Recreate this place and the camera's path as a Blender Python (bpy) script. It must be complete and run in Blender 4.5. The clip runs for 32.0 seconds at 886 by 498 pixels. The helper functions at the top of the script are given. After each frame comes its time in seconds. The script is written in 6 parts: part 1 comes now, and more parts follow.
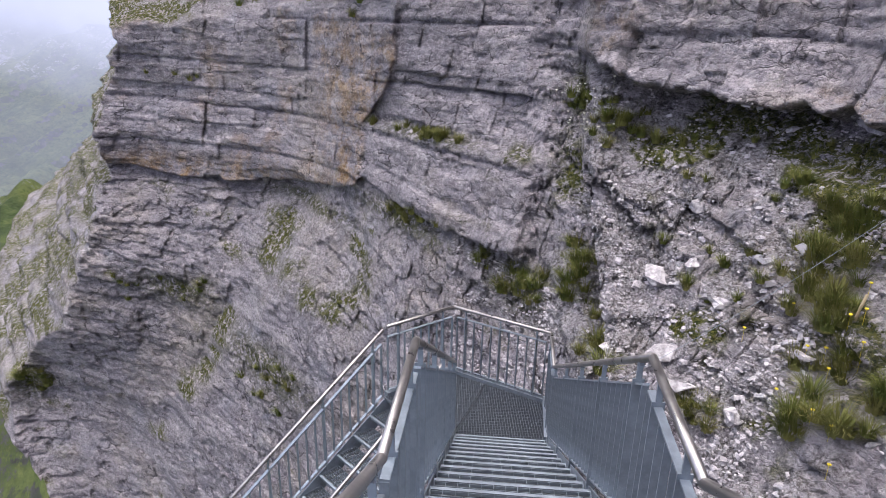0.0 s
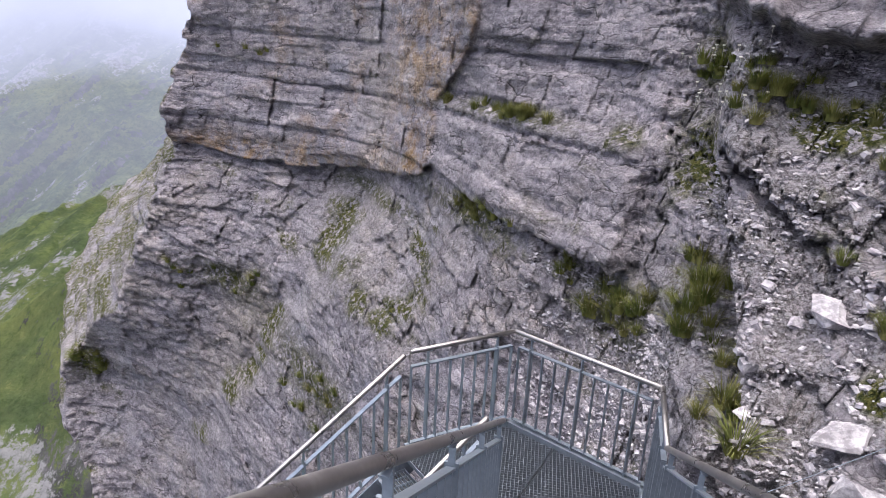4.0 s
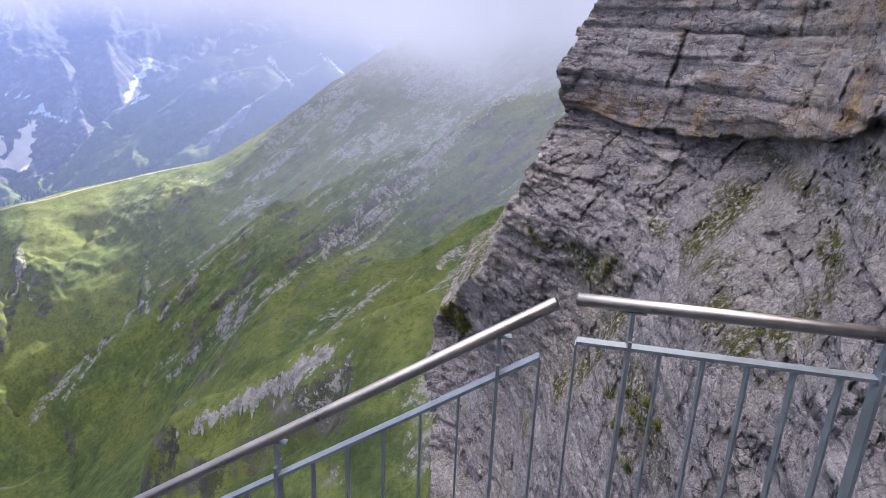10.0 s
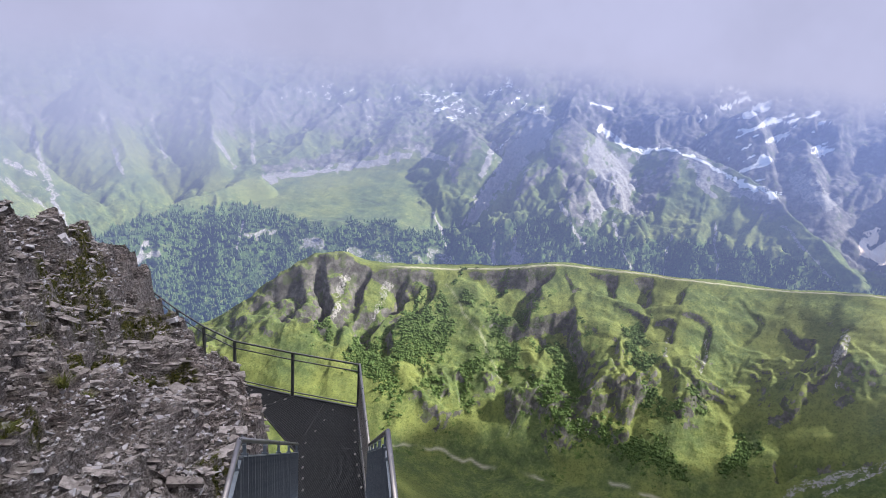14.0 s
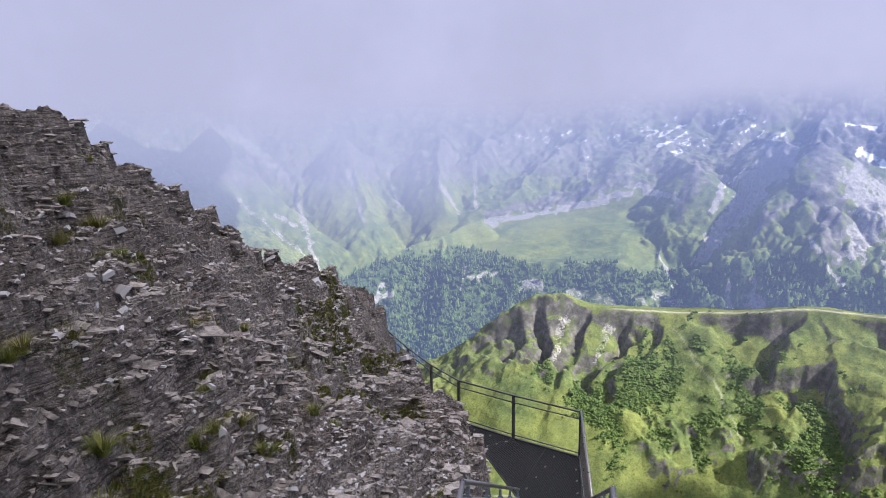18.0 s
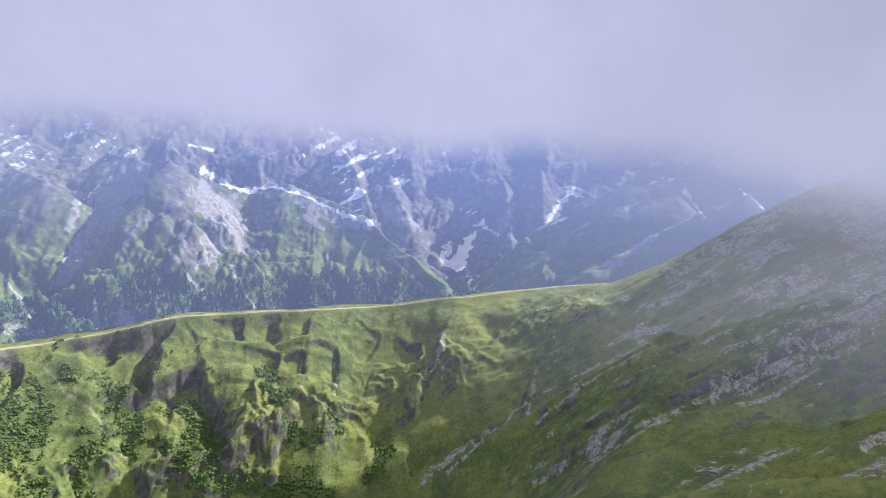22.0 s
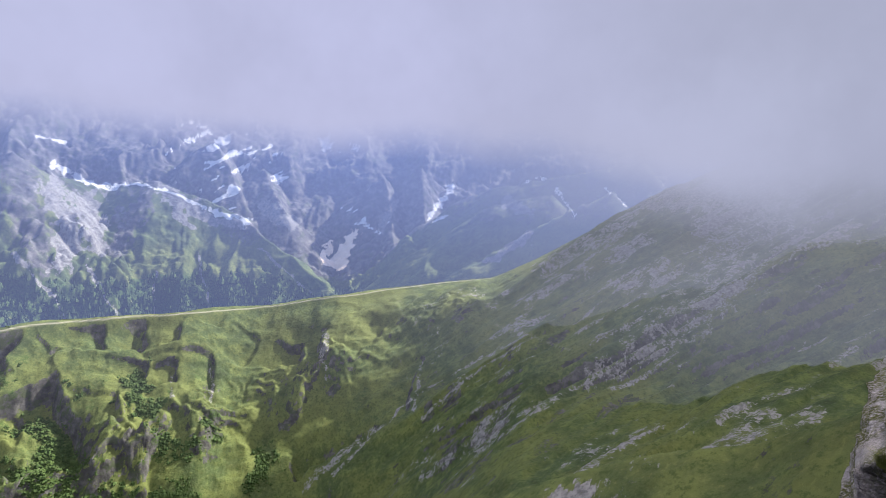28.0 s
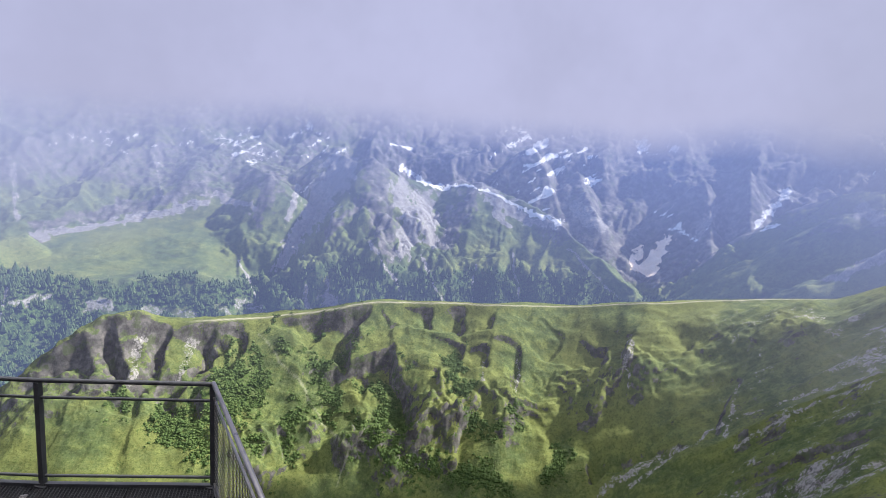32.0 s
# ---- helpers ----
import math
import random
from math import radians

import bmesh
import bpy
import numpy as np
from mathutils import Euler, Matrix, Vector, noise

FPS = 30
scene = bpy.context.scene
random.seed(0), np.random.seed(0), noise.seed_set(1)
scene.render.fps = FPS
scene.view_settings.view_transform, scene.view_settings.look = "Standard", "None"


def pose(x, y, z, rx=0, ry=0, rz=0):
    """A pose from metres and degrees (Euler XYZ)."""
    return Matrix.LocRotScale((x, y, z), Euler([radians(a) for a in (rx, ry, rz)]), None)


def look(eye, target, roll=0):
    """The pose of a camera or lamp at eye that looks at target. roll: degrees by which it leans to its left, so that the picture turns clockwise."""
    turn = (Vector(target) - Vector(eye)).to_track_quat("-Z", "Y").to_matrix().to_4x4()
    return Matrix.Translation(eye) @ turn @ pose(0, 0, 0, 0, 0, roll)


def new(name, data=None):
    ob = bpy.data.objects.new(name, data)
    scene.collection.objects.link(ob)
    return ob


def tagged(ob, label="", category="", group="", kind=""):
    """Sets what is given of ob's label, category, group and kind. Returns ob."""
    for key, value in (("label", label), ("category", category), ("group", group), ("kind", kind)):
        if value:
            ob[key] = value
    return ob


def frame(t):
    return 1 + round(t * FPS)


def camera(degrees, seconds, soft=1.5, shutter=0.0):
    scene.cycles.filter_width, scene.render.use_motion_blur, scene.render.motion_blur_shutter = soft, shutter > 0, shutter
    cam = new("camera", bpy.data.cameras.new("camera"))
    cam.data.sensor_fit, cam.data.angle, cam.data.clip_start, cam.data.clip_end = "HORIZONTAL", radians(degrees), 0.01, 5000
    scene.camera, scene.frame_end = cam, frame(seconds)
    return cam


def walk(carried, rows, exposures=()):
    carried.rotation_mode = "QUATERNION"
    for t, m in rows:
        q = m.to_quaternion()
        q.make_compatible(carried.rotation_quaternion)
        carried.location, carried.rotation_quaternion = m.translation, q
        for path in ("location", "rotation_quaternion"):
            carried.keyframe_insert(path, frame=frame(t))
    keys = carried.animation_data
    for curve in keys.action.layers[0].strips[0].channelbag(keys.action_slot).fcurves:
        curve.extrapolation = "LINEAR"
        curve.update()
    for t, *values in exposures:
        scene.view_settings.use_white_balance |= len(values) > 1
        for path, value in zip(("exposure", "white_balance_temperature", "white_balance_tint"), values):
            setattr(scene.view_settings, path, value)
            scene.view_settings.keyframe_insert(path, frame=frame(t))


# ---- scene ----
cam = camera(70.7, 32.0, 0.8)
PATH = [
    (0, pose(0.000, 0.000, -0.000, 70.26, -1.15, 1.31)),
    (0.5, pose(0.031, 0.308, -0.136, 70.66, -1.26, 1.66)),
    (1, pose(0.088, 0.603, -0.309, 71.21, -1.90, 3.10)),
    (1.5, pose(0.117, 0.862, -0.517, 71.13, -1.86, 5.14)),
    (2, pose(0.127, 1.142, -0.755, 71.34, -2.01, 6.85)),
    (2.5, pose(0.161, 1.433, -0.874, 71.29, -2.39, 8.96)),
    (4.5, pose(0.281, 2.923, -1.202, 71.20, -2.91, 11.73)),
    (5, pose(0.331, 3.245, -1.322, 71.12, -4.18, 16.78)),
    (5.5, pose(0.307, 3.432, -1.421, 71.07, -5.06, 21.43)),
    (6, pose(0.292, 3.675, -1.582, 70.96, -5.97, 24.56)),
    (6.5, pose(0.301, 3.938, -1.722, 70.58, -4.06, 29.18)),
    (7, pose(0.305, 4.184, -1.923, 70.93, -2.11, 34.97)),
    (7.5, pose(0.288, 4.423, -2.079, 71.02, -1.82, 40.08)),
    (8, pose(0.311, 4.656, -2.269, 71.26, -2.03, 43.89)),
    (8.5, pose(0.324, 4.983, -2.422, 71.40, -3.10, 44.69)),
    (9, pose(0.322, 5.277, -2.637, 71.60, -3.77, 45.61)),
    (9.5, pose(0.308, 5.585, -2.806, 71.32, -3.11, 47.24)),
    (10, pose(0.307, 5.874, -3.007, 71.54, -2.12, 49.96)),
    (10.5, pose(0.390, 6.040, -3.175, 71.94, -1.51, 53.71)),
    (11, pose(0.380, 6.262, -3.340, 72.48, -0.90, 61.72)),
    (11.5, pose(0.343, 6.524, -3.414, 73.49, -3.01, 69.08)),
    (12, pose(0.218, 6.740, -3.450, 73.82, -4.59, 77.47)),
    (12.5, pose(0.043, 6.834, -3.362, 74.02, -4.81, 89.61)),
    (13, pose(-0.105, 6.936, -3.305, 74.05, -4.33, 105.43)),
    (13.5, pose(-0.221, 6.957, -3.268, 74.62, -4.29, 118.15)),
    (14, pose(-0.262, 6.920, -3.239, 75.43, -4.13, 120.93)),
    (14.5, pose(-0.310, 6.937, -3.246, 75.78, -3.70, 124.92)),
    (15, pose(-0.340, 6.926, -3.255, 75.91, -2.63, 131.04)),
    (15.5, pose(-0.316, 6.887, -3.238, 76.56, -1.54, 136.09)),
    (17.5, pose(-0.278, 6.854, -3.229, 78.46, 0.79, 140.06)),
    (18, pose(-0.285, 6.890, -3.216, 78.68, 0.84, 140.20)),
    (18.5, pose(-0.294, 6.881, -3.227, 78.90, 0.43, 139.84)),
    (19, pose(-0.341, 6.857, -3.267, 79.13, -0.36, 138.14)),
    (19.5, pose(-0.390, 6.764, -3.328, 79.14, -1.51, 131.85)),
    (20, pose(-0.440, 6.615, -3.366, 79.33, -2.59, 119.99)),
    (20.5, pose(-0.639, 6.523, -3.495, 79.35, -3.34, 111.50)),
    (21, pose(-0.816, 6.390, -3.668, 80.11, -3.78, 100.79)),
    (21.5, pose(-1.056, 6.214, -3.719, 80.57, -3.94, 91.59)),
    (22, pose(-1.324, 6.044, -3.742, 81.34, -3.20, 86.01)),
    (22.5, pose(-1.571, 5.889, -3.812, 81.75, -1.77, 81.09)),
    (23, pose(-1.756, 5.748, -3.986, 82.20, -0.85, 75.78)),
    (23.5, pose(-1.980, 5.584, -4.170, 82.29, -1.31, 73.13)),
    (24, pose(-2.198, 5.428, -4.360, 82.64, -1.76, 72.10)),
    (24.5, pose(-2.432, 5.271, -4.526, 82.90, -2.66, 71.68)),
    (25, pose(-2.609, 5.131, -4.689, 83.24, -4.44, 71.25)),
    (25.5, pose(-2.813, 4.965, -4.825, 83.44, -6.65, 70.64)),
    (27.5, pose(-3.776, 4.153, -5.471, 82.78, -6.01, 68.71)),
    (28, pose(-3.975, 3.991, -5.594, 81.89, -4.09, 75.14)),
    (28.5, pose(-4.133, 3.856, -5.693, 81.60, -1.63, 89.15)),
    (29, pose(-4.255, 3.734, -5.783, 81.41, -2.13, 100.18)),
    (29.5, pose(-4.385, 3.639, -5.882, 81.08, -2.75, 101.97)),
    (30, pose(-4.465, 3.482, -6.004, 80.33, -2.36, 102.39)),
    (30.5, pose(-4.575, 3.318, -6.171, 80.16, -2.05, 102.11)),
    (31, pose(-4.723, 3.137, -6.356, 79.95, -2.42, 101.96)),
    (31.5, pose(-4.920, 2.921, -6.539, 80.17, -2.93, 102.00)),
    (32, pose(-5.146, 2.688, -6.729, 80.32, -3.22, 103.14)),
]
walk(cam, PATH, [(0, 2.5), (5, 2.6), (8, 2.4), (10, 2.24), (11.5, 1.88), (12.5, 1.66), (19, 1.74), (24, 1.7), (28, 1.64), (32, 1.62)])

# ---- world, sun ----
SUN_AZ, SUN_EL = 32.0, 39.0     # degrees to the left of +y, and above the horizon


def way(az, el=0.0):
    a, e = radians(az), radians(el)
    return Vector((-math.sin(a) * math.cos(e), math.cos(a) * math.cos(e), math.sin(e)))


world = bpy.data.worlds.new("world")
scene.world = world
world.use_nodes = True
wn = world.node_tree.nodes
sky = wn.new("ShaderNodeTexSky")
sky.sky_type, sky.sun_disc = "NISHITA", False
sky.sun_elevation, sky.sun_rotation = radians(SUN_EL), radians(-SUN_AZ)
sky.altitude, sky.air_density, sky.dust_density = 2000, 1.0, 3.0
world.node_tree.links.new(sky.outputs[0], wn["Background"].inputs[0])
wn["Background"].inputs[1].default_value = 0.15
sun = new("sun", bpy.data.lights.new("sun", "SUN"))
sun.data.energy, sun.data.angle, sun.data.color = 5.0, radians(0.6), (1.0, 0.95, 0.86)
sun.matrix_world = look(way(SUN_AZ, SUN_EL) * 900, (0, 0, 0))

# ---- numeric noise ----


def lattice(ix, iy, iz, seed):
    h = (ix * 374761393 + iy * 668265263 + iz * 2147483647 + seed * 974634777) & 0xFFFFFFFF
    h = ((h ^ (h >> 13)) * 1274126177) & 0xFFFFFFFF
    h = ((h ^ (h >> 15)) * 2246822519) & 0xFFFFFFFF
    return ((h ^ (h >> 16)) & 0xFFFFFF) / float(0xFFFFFF)


def vnoise(x, y, z, seed=0):
    x, y, z = np.broadcast_arrays(np.asarray(x, float), np.asarray(y, float), np.asarray(z, float))
    ix, iy, iz = (np.floor(a).astype(np.int64) for a in (x, y, z))
    fx, fy, fz = x - ix, y - iy, z - iz
    fx, fy, fz = (f * f * (3 - 2 * f) for f in (fx, fy, fz))
    out = 0
    for a in (0, 1):
        for b in (0, 1):
            for c in (0, 1):
                wgt = (fx if a else 1 - fx) * (fy if b else 1 - fy) * (fz if c else 1 - fz)
                out = out + wgt * lattice(ix + a, iy + b, iz + c, seed)
    return out * 2 - 1


def fbm(x, y, z, octaves=4, seed=0, gain=0.5):
    out, amp, tot = 0, 1.0, 0.0
    for o in range(octaves):
        k = 2.03 ** o
        out = out + amp * vnoise(x * k, y * k, z * k, seed + o * 17)
        tot += amp
        amp *= gain
    return out / tot


def ridged(x, y, z, octaves=4, seed=0):
    out, amp, tot = 0, 1.0, 0.0
    for o in range(octaves):
        k = 2.1 ** o
        out = out + amp * (1 - 2 * np.abs(vnoise(x * k, y * k, z * k, seed + o * 31)))
        tot += amp
        amp *= 0.5
    return out / tot


def cells(u, v, seed=0):
    """Jittered cells: the random value of the nearest one and the distance to its edge."""
    iu, iv = np.floor(u).astype(np.int64), np.floor(v).astype(np.int64)
    best, second, val = np.full(u.shape, 9.0), np.full(u.shape, 9.0), np.zeros(u.shape)
    for a in (-1, 0, 1):
        for b in (-1, 0, 1):
            cu, cv = iu + a, iv + b
            px = cu + 0.15 + 0.7 * lattice(cu, cv, 0 * cu, seed)
            py = cv + 0.15 + 0.7 * lattice(cu, cv, 0 * cu + 1, seed)
            d = np.maximum(np.abs(u - px), np.abs(v - py)) + 0.25 * np.hypot(u - px, v - py)
            near = d < best
            second = np.where(near, best, np.minimum(second, d))
            val = np.where(near, lattice(cu, cv, 0 * cu + 2, seed), val)
            best = np.where(near, d, best)
    return val, second - best


def smooth(a, b, x):
    t = np.clip((x - a) / (b - a), 0, 1)
    return t * t * (3 - 2 * t)


# ---- mesh makers ----


def sheet(name, X, Y, Z, material, covers=None, flip=False):
    """A grid of points as one smooth mesh; covers: named weights of the ground's cover."""
    n, m = X.shape
    mesh = bpy.data.meshes.new(name)
    idx = np.arange(n * m).reshape(n, m)
    quad = np.stack([idx[:-1, :-1], idx[1:, :-1], idx[1:, 1:], idx[:-1, 1:]], -1).reshape(-1, 4)
    if flip:
        quad = quad[:, ::-1]
    mesh.vertices.add(n * m)
    mesh.vertices.foreach_set("co", np.stack([X, Y, Z], -1).astype(np.float32).ravel())
    mesh.loops.add(quad.size)
    mesh.loops.foreach_set("vertex_index", quad.astype(np.int32).ravel())
    mesh.polygons.add(len(quad))
    mesh.polygons.foreach_set("loop_start", np.arange(0, quad.size, 4, dtype=np.int32))
    mesh.polygons.foreach_set("use_smooth", np.ones(len(quad), bool))
    for key, w in (covers or {}).items():
        mesh.attributes.new(key, "FLOAT", "POINT").data.foreach_set("value", np.clip(w, 0, 1).astype(np.float32).ravel())
    mesh.update()
    mesh.validate()
    mesh.materials.append(material)
    return new(name, mesh)


def part(name, bm, material, parent=None, label=""):
    mesh = bpy.data.meshes.new(name)
    bm.to_mesh(mesh)
    bm.free()
    mesh.materials.append(material)
    ob = new(name, mesh)
    ob.parent = parent
    if label:
        ob["label"] = label
    return ob


def again(name, mesh, matrix, parent):
    ob = new(name, mesh)
    ob.parent = parent
    ob.matrix_basis = matrix
    return ob


def frame_of(a, b, up=(0, 0, 1)):
    """Axes with z along a to b and y as near up as can be."""
    z = (Vector(b) - Vector(a)).normalized()
    x = Vector(up).cross(z)
    if x.length < 1e-4:
        x = Vector((1, 0, 0))
    x.normalize()
    return x, z.cross(x), z


def bar(bm, a, b, w, d, side=(0, 0, 1), bevel=0.0015):
    """A flat bar from a to b, d wide along side and w across it."""
    x, y, z = frame_of(a, b, side)
    a, b = Vector(a), Vector(b)
    vs = []
    for p in (a, b):
        vs += [bm.verts.new(p + x * sx * w / 2 + y * sy * d / 2) for sx, sy in ((-1, -1), (1, -1), (1, 1), (-1, 1))]
    fs = [(0, 3, 2, 1), (4, 5, 6, 7), (0, 1, 5, 4), (1, 2, 6, 5), (2, 3, 7, 6), (3, 0, 4, 7)]
    for f in fs:
        bm.faces.new([vs[i] for i in f])


def tube(bm, pts, r, n=12, caps=True):
    """A round tube through the points, mitred at its bends."""
    pts = [Vector(p) for p in pts]
    rings = []
    for i, p in enumerate(pts):
        d0 = (p - pts[i - 1]).normalized() if i else (pts[1] - p).normalized()
        d1 = (pts[i + 1] - p).normalized() if i < len(pts) - 1 else d0
        t = (d0 + d1).normalized()
        x = Vector((0, 0, 1)).cross(t)
        if x.length < 1e-3:
            x = Vector((1, 0, 0))
        x.normalize()
        y = t.cross(x)
        k = 1 / max(0.5, t.dot(d0))
        rings.append([bm.verts.new(p + (x * math.cos(2 * math.pi * j / n) + y * math.sin(2 * math.pi * j / n)) * r * (k if 0 < i < len(pts) - 1 else 1)) for j in range(n)])
    for ra, rb in zip(rings, rings[1:]):
        for j in range(n):
            f = bm.faces.new((ra[j], ra[(j + 1) % n], rb[(j + 1) % n], rb[j]))
            f.smooth = True
    if caps:
        for ring, d in ((rings[0], -1), (rings[-1], 1)):
            c = sum((v.co for v in ring), Vector()) / n
            ax = ((pts[1] - pts[0]) if d < 0 else (pts[-1] - pts[-2])).normalized() * d
            tip = [bm.verts.new(c + (v.co - c) * 0.72 + ax * r * 0.3) for v in ring]
            for j in range(n):
                bm.faces.new((ring[j], ring[(j + 1) % n], tip[(j + 1) % n], tip[j]) if d > 0 else (ring[(j + 1) % n], ring[j], tip[j], tip[(j + 1) % n])).smooth = True
            bm.faces.new(tip if d > 0 else tip[::-1])
    return bm


# ---- materials ----


class Nodes:
    def __init__(self, name):
        self.m = bpy.data.materials.new(name)
        self.m.use_nodes = True
        self.t = self.m.node_tree
        self.b = self.t.nodes["Principled BSDF"]
        self.co = self.t.nodes.new("ShaderNodeTexCoord").outputs["Object"]

    def add(self, kind, **kw):
        n = self.t.nodes.new("ShaderNode" + kind)
        for k, v in kw.items():
            n.inputs[k].default_value = v
        return n

    def link(self, a, b):
        self.t.links.new(a, b)

    def scaled(self, scale=(1, 1, 1), turn=(0, 0, 0)):
        n = self.add("Mapping")
        n.inputs["Scale"].default_value = scale
        n.inputs["Rotation"].default_value = turn
        self.link(self.co, n.inputs["Vector"])
        return n.outputs[0]

    def noise(self, scale, detail=4, rough=0.55, vec=None, distort=0.0):
        n = self.add("TexNoise", Scale=scale, Detail=detail, Roughness=rough, Distortion=distort)
        self.link(vec or self.co, n.inputs["Vector"])
        return n.outputs["Fac"]

    def voronoi(self, scale, vec=None, feature="F1"):
        n = self.add("TexVoronoi", Scale=scale)
        n.feature = feature
        self.link(vec or self.co, n.inputs["Vector"])
        return n.outputs["Distance"]

    def ramp(self, fac, stops):
        n = self.add("ValToRGB")
        e = n.color_ramp.elements
        while len(e) < len(stops):
            e.new(0.5)
        for el, (p, c) in zip(e, stops):
            el.position = p
            el.color = (*c, 1) if len(c) == 3 else c
        self.link(fac, n.inputs["Fac"])
        return n.outputs["Color"]

    def grey(self, fac, lo, hi, a=0.0, b=1.0):
        n = self.add("MapRange")
        for k, v in zip((1, 2, 3, 4), (lo, hi, a, b)):
            n.inputs[k].default_value = v
        n.interpolation_type = "SMOOTHSTEP"
        self.link(fac, n.inputs[0])
        return n.outputs[0]

    def attr(self, name):
        n = self.add("Attribute")
        n.attribute_name = name
        return n.outputs["Fac"]

    def mix(self, fac, a, b, blend="MIX"):
        n = self.add("MixRGB")
        n.blend_type = blend
        for i, s in enumerate((fac, a, b)):
            if isinstance(s, (int, float)):
                n.inputs[i].default_value = s
            elif isinstance(s, tuple):
                n.inputs[i].default_value = (*s, 1)
            else:
                self.link(s, n.inputs[i])
        return n.outputs[0]

    def math(self, op, a, b=0.0):
        n = self.add("Math")
        n.operation = op
        for i, s in enumerate((a, b)):
            if isinstance(s, (int, float)):
                n.inputs[i].default_value = s
            else:
                self.link(s, n.inputs[i])
        return n.outputs[0]

    def bump(self, height, strength, distance):
        n = self.add("Bump", Strength=strength, Distance=distance)
        self.link(height, n.inputs["Height"])
        self.link(n.outputs[0], self.b.inputs["Normal"])

    def done(self, color=None, rough=0.8, metal=0.0, spec=0.3):
        for key, v in (("Base Color", color), ("Roughness", rough), ("Metallic", metal), ("Specular IOR Level", spec)):
            if v is None:
                continue
            if isinstance(v, (int, float)):
                self.b.inputs[key].default_value = v
            elif isinstance(v, tuple):
                self.b.inputs[key].default_value = (*v, 1)
            else:
                self.link(v, self.b.inputs[key])
        return self.m


def steel(name, color, metal, rough, scale=14.0):
    n = Nodes(name)
    k = n.noise(scale, 5, 0.6)
    s = n.voronoi(scale * 4)
    c = n.mix(n.grey(k, 0.3, 0.7), tuple(v * 0.82 for v in color), tuple(min(1, v * 1.15) for v in color))
    c = n.mix(n.grey(s, 0.0, 0.5, 0.0, 0.25), c, tuple(v * 0.7 for v in color))
    n.bump(k, 0.08, 0.01)
    return n.done(c, n.grey(k, 0.25, 0.75, rough - 0.1, rough + 0.12), metal)


GALV = steel("galvanised_steel", (0.27, 0.31, 0.36), 0.5, 0.45)
INOX = steel("brushed_stainless", (0.36, 0.34, 0.335), 0.9, 0.34, 6.0)
GRATE = steel("grating_steel", (0.20, 0.225, 0.26), 0.5, 0.5)
# platform steel; also colours the added plates that darken the grating gaps
DARK = steel("weathered_steel_and_gap_shade", (0.10, 0.105, 0.115), 0.5, 0.5)


